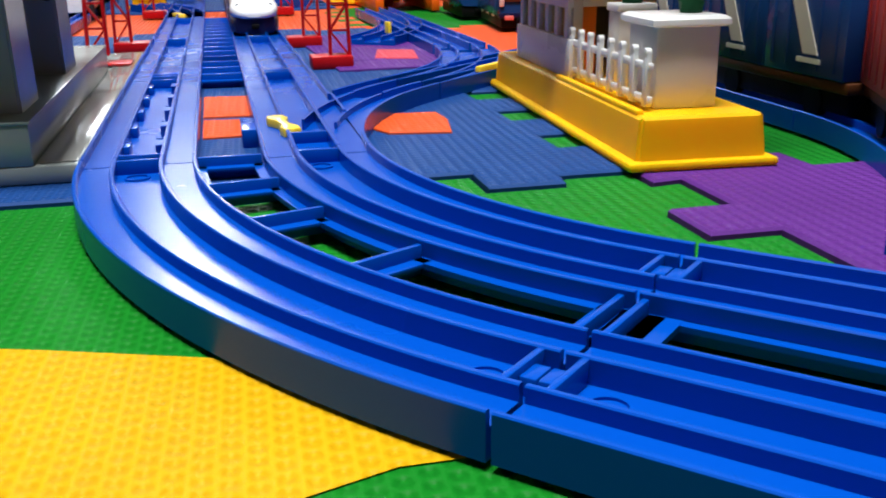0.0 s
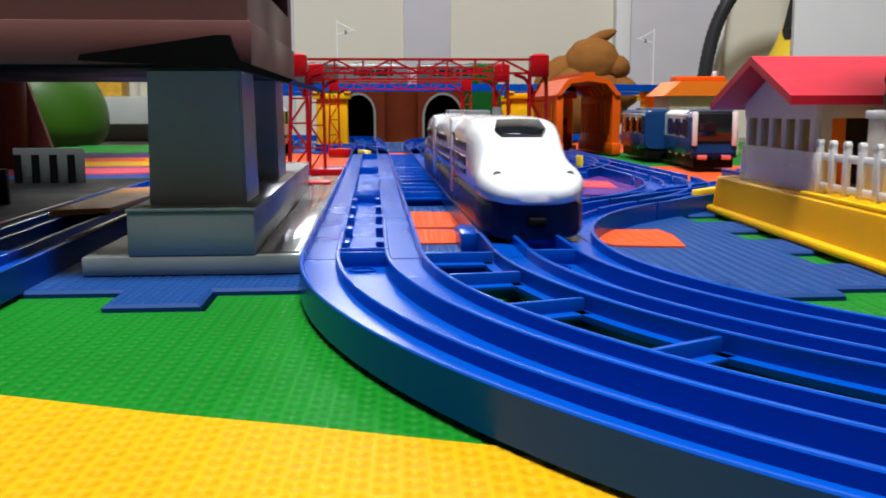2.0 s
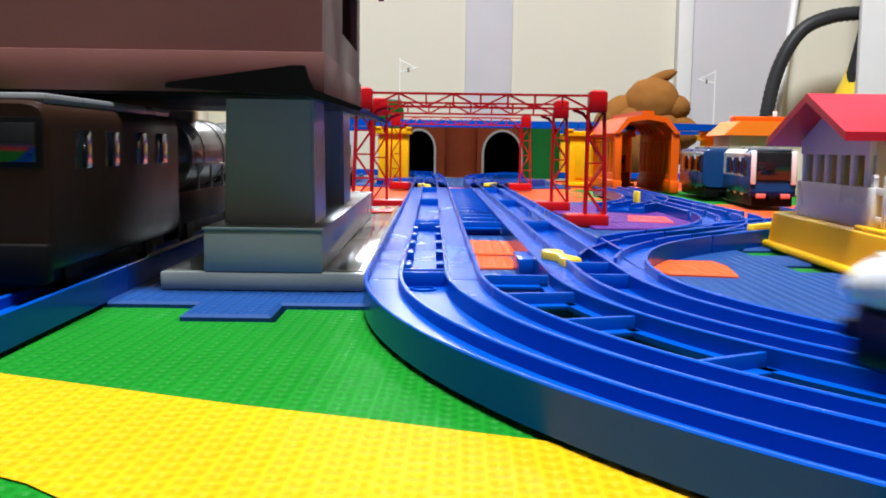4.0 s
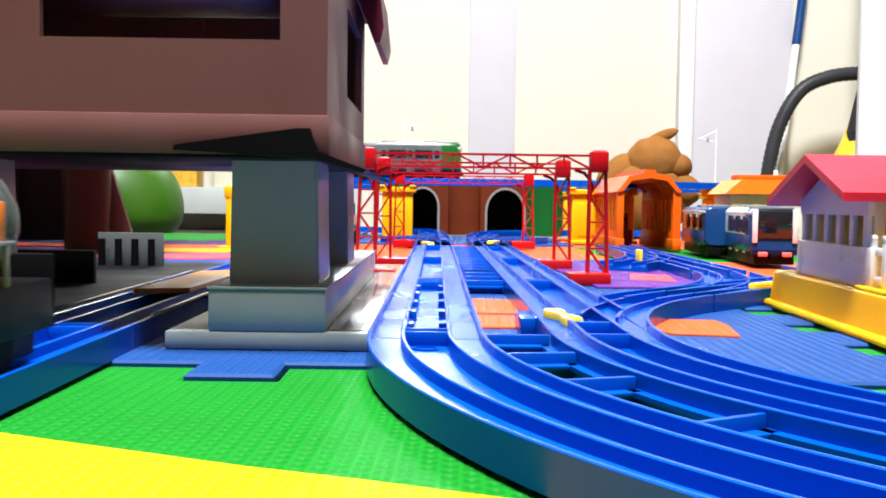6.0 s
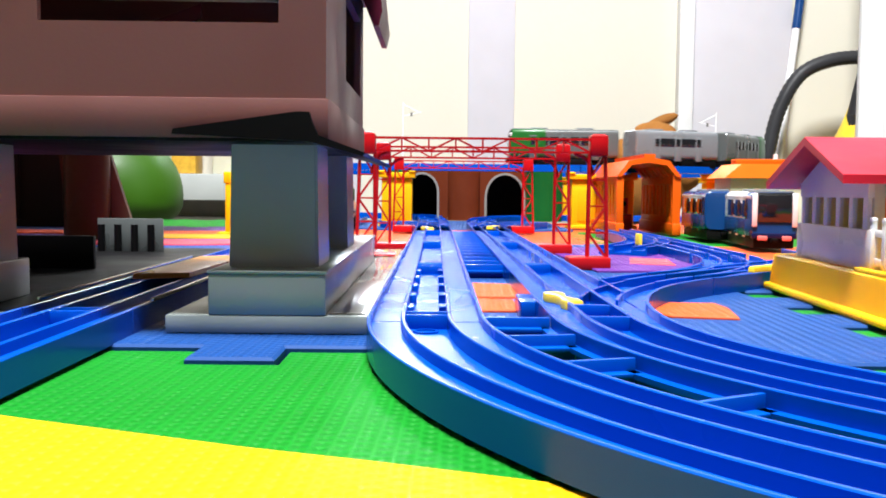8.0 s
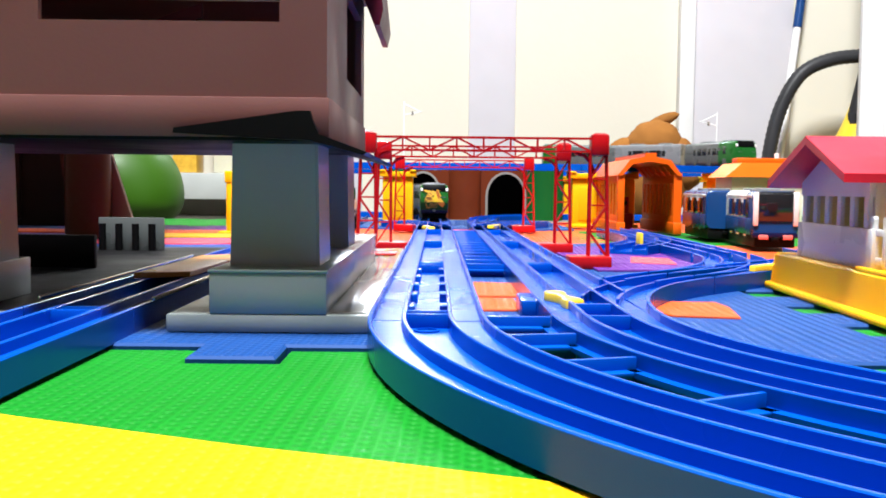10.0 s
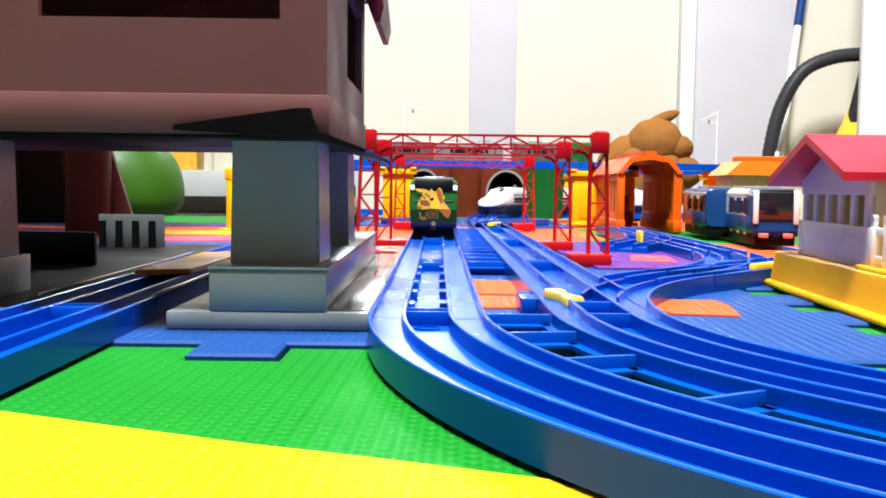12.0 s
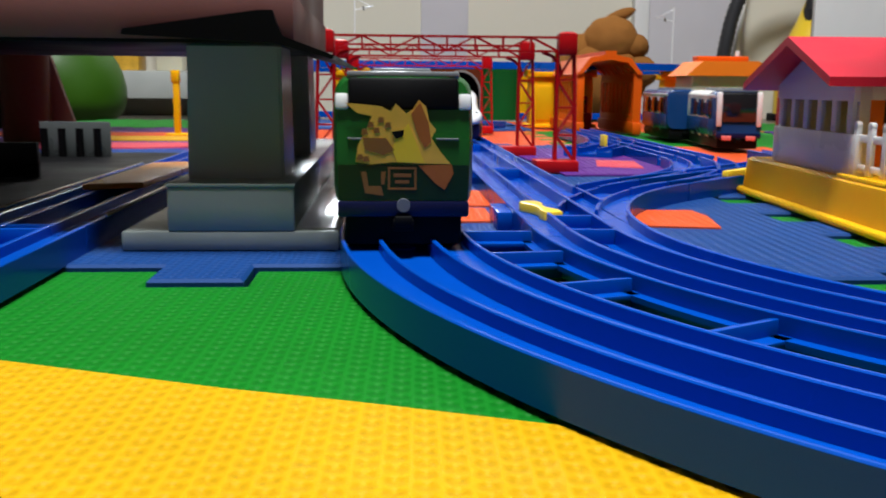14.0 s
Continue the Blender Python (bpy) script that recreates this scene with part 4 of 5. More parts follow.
def bullet_car(nose):
    """A bullet-train car; nose: +1 leads, -1 trails, 0 between."""
    length = 0.134 if nose else 0.118
    car = thing("bullet_train_car", Matrix.Identity(4), "white toy bullet-train car with navy stripes" + (" and long nose" if nose else ""), "toy train", "cars of the white bullet train")
    d = nose or 1
    L = length / 2
    if nose:
        stations = [(0.0, 0.0070, 0.0148, 0.0180), (0.0016, 0.0125, 0.0138, 0.0205), (0.005, 0.0160, 0.0130, 0.0235), (0.011, 0.0184, 0.0122, 0.0262), (0.019, 0.0194, 0.0118, 0.0286),
                    (0.027, 0.0190, 0.0115, 0.0308), (0.034, 0.0191, 0.0115, 0.0345), (0.041, 0.0192, 0.0115, 0.0385), (0.049, 0.0192, 0.0115, 0.0415), (0.059, 0.0192, 0.0115, 0.0432), (0.075, 0.0192, 0.0115, 0.0438), (length, 0.0192, 0.0115, 0.0438)]
    else:
        stations = [(0.0, 0.0192, 0.0115, 0.0438), (length, 0.0192, 0.0115, 0.0438)]
    bm = bmesh.new()
    # cheeks low, cab narrower above, as on the real nose
    rings = []
    for x, w, z0, z1 in stations:
        r = sect(d * (L - x), w, z0, z1, 4.2 if x > 0.03 else 3.0)
        if nose and 0.015 < x < 0.060:
            k = 0.20 * (1 - abs(x - 0.034) / 0.027) if abs(x - 0.034) < 0.027 else 0
            r = [(px, py * (1 - k * max(0, min(1, (pz - 0.022) / 0.010))), pz) for px, py, pz in r]
        rings.append(r)
    loft(bm, rings)
    part("body", bm, TRAINWHITE, car)
    low = bmesh.new()
    loft(low, [sect(d * (L - x - (0.002 if x < 0.004 else 0)), w * (0.985 if x < 0.012 else 1.006), 0.0016, z0 + 0.0028 if x < 0.012 else 0.0168, 6) for x, w, z0, z1 in stations])
    part("skirt", low, NAVY, car, "dark navy skirt")
    x0 = L - 0.062 if nose else L - 0.003
    for za, zb in ((0.0240, 0.0278), (0.0205, 0.0226)):
        for s in (-1, 1):
            part("stripe", boxm(*sorted((d * x0, -d * (L - 0.002))), *sorted((s * 0.0188, s * 0.01955)), za, zb, 0.0003), NAVY, car)
    xs = [-d * (L - 0.030) + d * k * 0.0100 for k in range(5 if nose else 7)]
    side_windows(car, xs, 0.0298, 0.0336, 0.0048, 0.0192)
    side_windows(car, [-d * (L - 0.0185)], 0.0300, 0.0352, 0.0050, 0.0192)
    for s in (-1, 1):
        part("emblem", boxm(*sorted((-d * (L - 0.0095), -d * (L - 0.0160))), *sorted((s * 0.0188, s * 0.0195)), 0.0345, 0.0362, 0.0003), NAVY, car)
    if nose:
        shield = bmesh.new()
        out = [(-0.0060, -0.0085), (0.0015, -0.0100), (0.0060, -0.0078), (0.0062, 0.0), (0.0060, 0.0078), (0.0015, 0.0100), (-0.0060, 0.0085), (-0.0066, 0.0)]
        m = Matrix.Translation((d * (L - 0.0425), 0, 0.0394)) @ (Matrix.Rotation(0, 4, "Z") if d > 0 else Matrix.Rotation(math.pi, 4, "Z")) @ Matrix.Rotation(radians(25), 4, "Y")
        prism(shield, [(x * 1.05, y) for x, y in out], -0.0022, 0.0009, 0.0005, m)
        part("windscreen", shield, GLASS, car, "black cab windscreen")
        for s in (-1, 1):
            part("headlight", rod(bmesh.new(), (d * (L - 0.0110), s * 0.0125, 0.0232), (d * (L - 0.0085), s * 0.0130, 0.0236), 0.0017, 12), SILVER, car)
    part("gangway", boxm(*sorted((-d * (L - 0.009), -d * (L + 0.0016))), -0.0196, 0.0196, 0.0075, 0.0425, 0.001), TRAINWHITE, car)
    if nose != 1:
        part("roof_box", boxm(-0.012, 0.012, -0.006, 0.006, 0.0434, 0.0460, 0.0008), SILVER, car)
    else:
        part("roof_knob", rod(bmesh.new(), (-d * 0.045, 0, 0.0434), (-d * 0.045, 0, 0.0475), 0.0022, 12), SILVER, car)
    running_gear(car, length)
    return car, length


def strip_cap(bm, ring):
    """Close a symmetric ring of points in level strips, so that a bent front stays clean."""
    n = len(ring)
    vs = [bm.verts.new(p) for p in ring]
    h, q = n // 2, n // 4
    for k in range(-q, q):
        quad = [vs[k % n], vs[(k + 1) % n], vs[(h - k - 1) % n], vs[(h - k) % n]]
        quad = [v for i, v in enumerate(quad) if v not in quad[:i]]
        if len(quad) > 2:
            bm.faces.new(quad)


def box_car(name, label, group, length, body, ends, end_mat, half=0.0195, top=0.050, win=7, cab=0.024):
    """A commuter car: rounded box, coloured ends, dark windows and doors."""
    car = thing(name, Matrix.Identity(4), label, "toy train", group)
    L = length / 2
    bm = bmesh.new()
    loft(bm, [sect(x, half - e, 0.0118 + e * 0.3, top - e, 7) for x, e in ((-L + (0.010 if -1 in ends else 0), 0.0012), (-L + (0.0112 if -1 in ends else 0.0012), 0), (L - (0.0112 if 1 in ends else 0.0012), 0), (L - (0.010 if 1 in ends else 0), 0.0012))])
    part("body", bm, body, car)
    for s in ends:
        bm = bmesh.new()
        tilt = 0.004
        rings = []
        for x, e in ((L - cab, -0.0003), (L - 0.0015, -0.0003), (L + 0.0008, 0.0008)):
            rings.append([(s * (x - (tilt * max(0, (pz - 0.032) / 0.018) if x > L - 0.01 else 0)), py, pz) for px, py, pz in sect(0, half - e, 0.0116, top - e, 7)])
        loft(bm, rings, caps=False)
        strip_cap(bm, rings[-1])
        bmesh.ops.remove_doubles(bm, verts=bm.verts, dist=1e-7)
        part("cab", bm, end_mat, car, "green cab end" if end_mat == GREEN else "")
        shield = bmesh.new()
        m = Matrix.Translation((s * (L - 0.0016), 0, 0.0448)) @ Matrix.Rotation(-s * radians(12.5), 4, "Y")
        box(shield, -0.0012, 0.0012, -half * 0.80, half * 0.80, -0.0046, 0.0044, 0.001, m)
        part("windscreen", shield, BLACK, car, "black front window")
        for y in (-1, 1):
            part("cab_corner", boxm(-0.0014, 0.0010, *sorted((y * half * 0.80, y * half * 0.985)), -0.0046, -0.0002, 0.0006, m), WHITE if end_mat == GREEN else end_mat, car)
        part("cab_roof", boxm(*sorted((s * (L - 0.030), s * (L - 0.0035))), -half * 0.82, half * 0.82, top - 0.0012, top + 0.0009, 0.0007), SILVER, car)
        for y in (-0.0125, 0.0125):
            part("headlight", boxm(*sorted((s * (L + 0.0002), s * (L + 0.0013))), y - 0.0032, y + 0.0032, 0.0318, 0.0324, 0.0002), SILVER, car)
        part("bumper", boxm(*sorted((s * (L - 0.004), s * (L + 0.0016))), -half * 0.96, half * 0.96, 0.0100, 0.0146, 0.0008), NAVY, car)
        part("front_coupler", boxm(*sorted((s * (L), s * (L + 0.0045))), -0.0025, 0.0025, 0.0075, 0.0105, 0.0006), BLACK, car)
    xs = [-L + 0.030 + k * (length - 0.060) / (win - 1) for k in range(win)]
    side_windows(car, [x for k, x in enumerate(xs) if k % 3], 0.0285, 0.0395, 0.0115, half)
    for k, x in enumerate(xs):
        if k % 3 == 0:
            for s in (-1, 1):
                door = part("door", boxm(x - 0.005, x + 0.005, *sorted((s * (half - 0.0005), s * (half + 0.0002))), 0.010, 0.042, 0.0004), body, car)
                part("pane", boxm(x - 0.0032, x + 0.0032, *sorted((s * half, s * (half + 0.0005))), 0.029, 0.039, 0.0003), GLASS, door)
    part("skirt", boxm(-L + 0.001, L - 0.001, -half * 0.86, half * 0.86, 0.0016, 0.0125, 0.001), BLACK, car, "black underskirt")
    for x in (-L * 0.45, L * 0.4):
        part("roof_unit", boxm(x - 0.011, x + 0.011, -0.009, 0.009, top - 0.0006, top + 0.0022, 0.0008), SILVER, car)
    running_gear(car, length)
    return car, length


def giraffe_print(car, length):
    """The animal picture on the green front, in a few flat patches."""
    x = length / 2 + 0.0010
    flat = Matrix(((0, 0, 1, x), (1, 0, 0, 0), (0, 1, 0, 0), (0, 0, 0, 1)))

    def patch(name, pts, mat, lift):
        """pts in millimetres: across the front and up."""
        part(name, prism(bmesh.new(), [(u * 0.001, v * 0.001) for u, v in pts], 0, lift, 0, flat), mat, car)

    patch("print_band", [(-18.4, 14.9), (18.4, 14.9), (18.6, 24.8), (-18.6, 24.8)], BANDGREEN, 0.00025)
    patch("print_head", [(-16.3, 42.0), (-12.8, 39.2), (-8.9, 38.5), (-10.5, 34.4), (-12.8, 30.3), (-13.4, 25.6), (-9.5, 24.9), (-3.1, 25.6), (4.0, 25.2), (13.3, 25.2), (10.4, 28.6),
                         (7.9, 32.4), (9.2, 34.8), (7.2, 37.1), (6.3, 41.2), (4.3, 43.0), (2.7, 40.5), (0.8, 39.2), (-2.1, 41.9), (-3.7, 39.8), (-6.3, 41.2), (-11.5, 41.7)], GIRAFFE, 0.00045)
    patch("print_cheek", [(-2.1, 32.4), (1.4, 36.4), (4.0, 30.3), (5.9, 25.4), (-1.8, 25.7), (-3.1, 29.0)], LEVER, 0.00060)
    patch("print_snout", [(-11.5, 32.4), (-5.0, 32.4), (-2.5, 29.0), (-5.7, 27.6), (-10.8, 29.0)], GIRAFFEDARK, 0.00060)
    patch("print_ear", [(2.1, 39.1), (4.6, 42.4), (7.1, 36.5), (7.8, 31.1), (5.9, 29.7), (4.0, 33.1)], EARBROWN, 0.00060)
    patch("print_eye", [(-3.4, 34.1), (0.1, 34.7), (-0.2, 32.8), (-2.1, 32.2)], BLACK, 0.00075)
    patch("print_neck", [(4.2, 24.7), (13.6, 25.1), (14.2, 22.5), (11.7, 17.8), (9.2, 19.5)], EARBROWN, 0.00045)
    for u, v in ((-12.3, 27.0), (-10.6, 26.4), (-9.2, 36.0), (-7.6, 34.4), (-6.4, 37.4), (-4.4, 35.9), (-11.0, 34.0)):
        patch("print_spot", [(u - 0.9, v - 0.8), (u + 1.0, v - 0.6), (u + 0.7, v + 0.9), (u - 0.6, v + 0.8)], GIRAFFEDARK, 0.00060)
    patch("print_leg", [(-12.1, 22.9), (-10.5, 22.9), (-9.9, 18.8), (-6.3, 18.8), (-5.7, 16.1), (-10.8, 16.8)], GIRAFFEDARK, 0.00045)
    patch("print_leg", [(-6.3, 22.9), (-5.0, 22.9), (-5.4, 19.3), (-6.3, 19.3)], GIRAFFEDARK, 0.00045)
    for u0, u1, v0, v1 in ((-4.4, 3.7, 23.6, 24.2), (-4.4, 3.7, 17.8, 18.4), (-4.4, -3.8, 18.4, 23.6), (3.1, 3.7, 18.4, 23.6), (-2.8, 2.2, 21.4, 22.4), (-2.4, 1.6, 19.6, 20.5)):
        patch("print_bar", [(u0, v0), (u1, v0), (u1, v1), (u0, v1)], GIRAFFEDARK, 0.00045)
    part("front_lamp", rod(bmesh.new(), (x - 0.001, 0, 0.0135), (x + 0.0022, 0, 0.0135), 0.0019, 14), SILVER, car)


def tank_wagon():
    car = thing("tank_wagon", Matrix.Identity(4), "grey toy tank wagon on a black frame", "toy train", "vehicles of the goods train")
    bm = bmesh.new()
    prof = [(-0.055, 0.003), (-0.054, 0.010), (-0.050, 0.0145), (-0.044, 0.0165), (0.044, 0.0165), (0.050, 0.0145), (0.054, 0.010), (0.055, 0.003)]
    loft(bm, [[(x, r * math.cos(k * math.pi / 14), 0.0385 + r * math.sin(k * math.pi / 14)) for k in range(28)] for x, r in prof])
    part("tank", bm, TANKGREY, car)
    part("dome", rod(bmesh.new(), (0, 0, 0.053), (0, 0, 0.0585), 0.0075, 20), TANKGREY, car)
    for x in (-0.02, 0.02, 0.042, -0.042):
        bm = bmesh.new()
        loft(bm, [[(x + dx, r * math.cos(k * math.pi / 14), 0.0385 + r * math.sin(k * math.pi / 14)) for k in range(28)] for dx, r in ((-0.001, 0.0164), (-0.001, 0.0169), (0.001, 0.0169), (0.001, 0.0164))], caps=False)
        part("band", bm, TANKGREY, car)
    part("frame", boxm(-0.066, 0.066, -0.0165, 0.0165, 0.010, 0.0235, 0.001), BLACK, car)
    for s in (-1, 1):
        part("end_plate", boxm(*sorted((s * 0.0655, s * 0.067)), -0.0165, 0.0165, 0.010, 0.030, 0.0008), BLACK, car)
        part("rail", boxm(-0.040, 0.040, *sorted((s * 0.0168, s * 0.0178)), 0.0335, 0.0345, 0.0003), SILVER, car)
        for x in (-0.036, -0.012, 0.012, 0.036):
            part("rail_post", boxm(x - 0.0006, x + 0.0006, *sorted((s * 0.0168, s * 0.0178)), 0.0235, 0.0336, 0.0002), SILVER, car)
    part("placard", boxm(-0.036, -0.030, 0.0160, 0.0170, 0.034, 0.044, 0.0004), PEACH, car, "small orange label")
    running_gear(car, 0.130)
    return car, 0.134


def goods_engine():
    car = thing("goods_engine", Matrix.Identity(4), "brown and black toy electric engine", "toy train", "vehicles of the goods train")
    bm = bmesh.new()
    loft(bm, [sect(x, 0.0190 - e, 0.0075, 0.0545 - e, 8) for x, e in ((-0.064, 0.001), (-0.062, 0), (0.062, 0), (0.064, 0.001))])
    part("body", bm, plastic("engine_brown", (0.022, 0.010, 0.006), 0.4, spec=0.15), car)
    part("roof", boxm(-0.060, 0.060, -0.0165, 0.0165, 0.0535, 0.0565, 0.0012), SILVER, car)
    for s in (-1, 1):
        for y in (-0.0085, 0.0085):
            part("window", boxm(*sorted((s * 0.0635, s * 0.0645)), y - 0.0068, y + 0.0068, 0.038, 0.0485, 0.0008), GLASS, car)
        part("window_frame", boxm(*sorted((s * 0.0632, s * 0.0642)), -0.0172, 0.0172, 0.0365, 0.0500, 0.0008), BLACK, car)
        part("buffer_beam", boxm(*sorted((s * 0.062, s * 0.0665)), -0.0185, 0.0185, 0.0060, 0.0165, 0.0008), BLACK, car)
    side_windows(car, (-0.04, -0.015, 0.015, 0.04), 0.036, 0.047, 0.012, 0.0190)
    running_gear(car, 0.128)
    return car, 0.130


def container_wagon(label, mat, second, m, mark):
    car = thing("container_wagon", m, label, "toy train", "parked container wagons")
    part("frame", boxm(-0.058, 0.058, -0.0170, 0.0170, 0.0125, 0.0170, 0.0008), WOOD, car)
    for x0, x1, c in ((-0.056, -0.0005, mat), (0.0005, 0.056, second)):
        box_ob = part("container", boxm(x0, x1, -0.0185, 0.0185, 0.0172, 0.0560, 0.001), c, car)
        for k in range(5):
            x = x0 + 0.006 + k * (x1 - x0 - 0.012) / 4
            for s in (-1, 1):
                part("rib", boxm(x - 0.0008, x + 0.0008, *sorted((s * 0.0183, s * 0.0191)), 0.020, 0.0535, 0.0003), c, box_ob)
        if mark:
            for s in (-1, 1):
                bm = bmesh.new()
                prism(bm, [(x0 + 0.016, 0.026), (x0 + 0.026, 0.026), (x0 + 0.038, 0.050), (x0 + 0.029, 0.050)], *sorted((s * 0.0190, s * 0.0194)), 0, XZ)
                prism(bm, [(x0 + 0.014, 0.0225), (x0 + 0.030, 0.0225), (x0 + 0.030, 0.0245), (x0 + 0.014, 0.0245)], *sorted((s * 0.0190, s * 0.0194)), 0, XZ)
                part("mark", bm, CREAM, box_ob, "pale slanting mark")
    running_gear(car, 0.116)
    return car


CONTRED, CONTGREEN = plastic("container_red", (0.30, 0.02, 0.015), 0.4), plastic("container_olive", (0.16, 0.17, 0.03), 0.4)
container_wagon("blue toy container wagon with pale marks", TRAINBLUE, TRAINBLUE, pose(0.295, 0.470, GROOVE, 0, 0, 90), True)
container_wagon("blue toy container wagon with slanting pale marks", TRAINBLUE, TRAINBLUE, pose(0.2965, 0.346, GROOVE, 0, 0, 90), True)
container_wagon("red and olive toy container wagon", CONTGREEN, CONTRED, pose(0.2795, 0.2330, GROOVE, 0, 0, 65), False)
coach, _ = box_car("coach", "dark red toy coach", "parked blue commuter cars", 0.122, CONTRED, (), CONTRED)
coach.matrix_world = pose(0.308, 0.605, GROOVE, 0, 0, 90)


def commuter(m, first):
    car, length = box_car("commuter_car", "blue toy commuter car with silver front" if first else "blue toy commuter car", "parked blue commuter cars", 0.124, WHITE if first else TRAINBLUE, (-1,) if first else (), TRAINBLUE)
    car.matrix_world = m
    for s in (-1, 1):
        part("side_band", boxm(-0.060, 0.060, *sorted((s * 0.0193, s * 0.0199)), 0.0440, 0.0465, 0.0004), WHITE, car)
        part("lower_band", boxm(-0.0585, 0.0605, *sorted((s * 0.0192, s * 0.0198)), 0.0120, 0.0262, 0.0004), TRAINBLUE, car)
        part("upper_band", boxm(-0.0585 if first else -0.044, 0.0500, *sorted((s * 0.0190, s * 0.01955)), 0.0262, 0.0440, 0.0003), WHITE, car)
    for x0, x1 in ((-0.049, -0.026), (-0.015, 0.008), (0.019, 0.044)):
        for s in (-1, 1):
            part("window_band", boxm(x0, x1, *sorted((s * 0.0192, s * 0.0200)), 0.0275, 0.0425, 0.0008), GLASS, car)
    if first:
        for y in (-0.0165, 0.0165):
            part("front_pillar", boxm(-0.0645, -0.0600, y - 0.0022, y + 0.0022, 0.020, 0.0488, 0.001), WHITE, car)
        part("front_glass", boxm(-0.0640, -0.0622, -0.0142, 0.0142, 0.024, 0.0475, 0.001), GLASS, car, "wide dark front glass")
        for y in (-0.010, 0.010):
            part("lamp", boxm(-0.0655, -0.0625, y - 0.004, y + 0.004, 0.0085, 0.0125, 0.0006), PINK, car, "pink tail lamp block")
    return car


commuter(pose(0.3170, 0.8530, GROOVE - 0.005, 0, 0, 83), True)
commuter(pose(0.3130, 0.9900, GROOVE - 0.005, 0, 0, 86), False)

# ---- toys and furniture further off ----
kiosk = thing("toy_kiosk", pose(0.388, 1.07, 0), "cream toy kiosk with an orange pitched roof", "toy house")
part("wall", boxm(-0.040, 0.040, -0.030, 0.030, 0.0008, 0.066, 0.001), CREAM, kiosk)
bm = bmesh.new()
prism(bm, [(-0.048, 0.066), (0.048, 0.066), (0.032, 0.082), (-0.030, 0.082)], -0.036, 0.036, 0, XZ)
part("roof", bm, PEACH, kiosk, "orange roof")
part("ridge", boxm(-0.028, 0.030, -0.010, 0.010, 0.082, 0.088, 0.001), ORANGE, kiosk)
part("ridge_knob", rod(bmesh.new(), (0.020, 0, 0.088), (0.020, 0, 0.094), 0.0025, 10), WHITE, kiosk)
gantry("overhead_gantry", 0.82, 0.430, 0.560, 0.0, 0.0, 0.0815, "red plastic lattice gantry beside the parked cars")

car_t = thing("toy_van", pose(-0.096, 1.10, 0, 0, 0, 85), "white toy van with dark windows and a black stripe", "toy van")
bm = bmesh.new()
loft(bm, [sect(x, w, 0.010, z, 5) for x, w, z in ((-0.045, 0.0185, 0.040), (-0.042, 0.0195, 0.054), (0.015, 0.0195, 0.056), (0.026, 0.0190, 0.045), (0.044, 0.0185, 0.034), (0.047, 0.0165, 0.028))])
part("body", bm, WHITE, car_t)
for x in (-0.028, 0.028):
    for y in (-0.018, 0.018):
        part("wheel", rod(bmesh.new(), (x, y - 0.003, 0.0100), (x, y + 0.003, 0.0100), 0.0092, 18), BLACK, car_t)
for s in (-1, 1):
    part("window", boxm(-0.036, 0.016, *sorted((s * 0.0190, s * 0.0198)), 0.036, 0.050, 0.001), GLASS, car_t)
    part("stripe", boxm(-0.042, 0.040, *sorted((s * 0.0188, s * 0.0199)), 0.020, 0.024, 0.0004), TRAINBLUE, car_t)

post = thing("yellow_post", pose(-0.1945, 0.98, 0), "slim yellow plastic signal post", "toy post")
part("post", boxm(-0.003, 0.003, -0.004, 0.004, 0.003, 0.060, 0.001), YELLOW, post)
part("foot", boxm(-0.010, 0.010, -0.010, 0.010, 0.0008, 0.0035, 0.0008), YELLOW, post)
part("head", boxm(-0.0045, 0.0035, -0.005, 0.005, 0.054, 0.066, 0.001), YELLOW, post)


def line_pole(x, y, h, s):
    p = thing("line_pole", pose(x, y, -0.0115), "thin pale toy overhead-line pole with a bracket", "toy pole")
    part("pole", rod(bmesh.new(), (0, 0, 0.002), (0, 0, h), 0.0016, 8, 0.0011), PAINTWHITE, p)
    part("foot", rod(bmesh.new(), (0, 0, 0), (0, 0, 0.003), 0.012, 16), PAINTWHITE, p)
    bm = rod(bmesh.new(), (0, 0, h - 0.004), (s * 0.032, 0, h - 0.020), 0.0009, 6)
    rod(bm, (0, 0, h - 0.026), (s * 0.034, 0, h - 0.018), 0.0009, 6)
    part("bracket", bm, PAINTWHITE, p)
    part("insulator", rod(bmesh.new(), (s * 0.016, 0, h - 0.026), (s * 0.016, 0, h - 0.019), 0.0022, 8), STONE, p)


line_pole(-0.042, 1.78, 0.224, 1)
line_pole(0.552, 1.80, 0.212, -1)

# a plush toy: one rounded shape behind the raised line
plush = bmesh.new()
for cx, cy, cz, rx, ry, rz, tilt in ((0.0, 0.0, 0.062, 0.078, 0.06, 0.070, 0), (0.012, -0.005, 0.128, 0.050, 0.045, 0.043, -12), (0.052, -0.012, 0.120, 0.026, 0.03, 0.022, 0), (0.028, 0.0, 0.172, 0.030, 0.010, 0.010, -22), (-0.05, 0.0, 0.10, 0.03, 0.03, 0.05, 40), (0.062, -0.02, 0.078, 0.030, 0.03, 0.028, 0)):
    t = bmesh.new()
    bmesh.ops.create_icosphere(t, subdivisions=4, radius=1)
    for v in t.verts:
        n = v.co.normalized()
        v.co = v.co * (1 + 0.05 * noise.noise(n * 3 + Vector((cx * 50, 0, cz * 50))) + 0.012 * noise.noise(n * 14))
    merge(plush, t, Matrix.Translation((cx, cy, cz)) @ Matrix.Rotation(radians(tilt), 4, "Y") @ Matrix.Diagonal((rx, ry, rz, 1)))
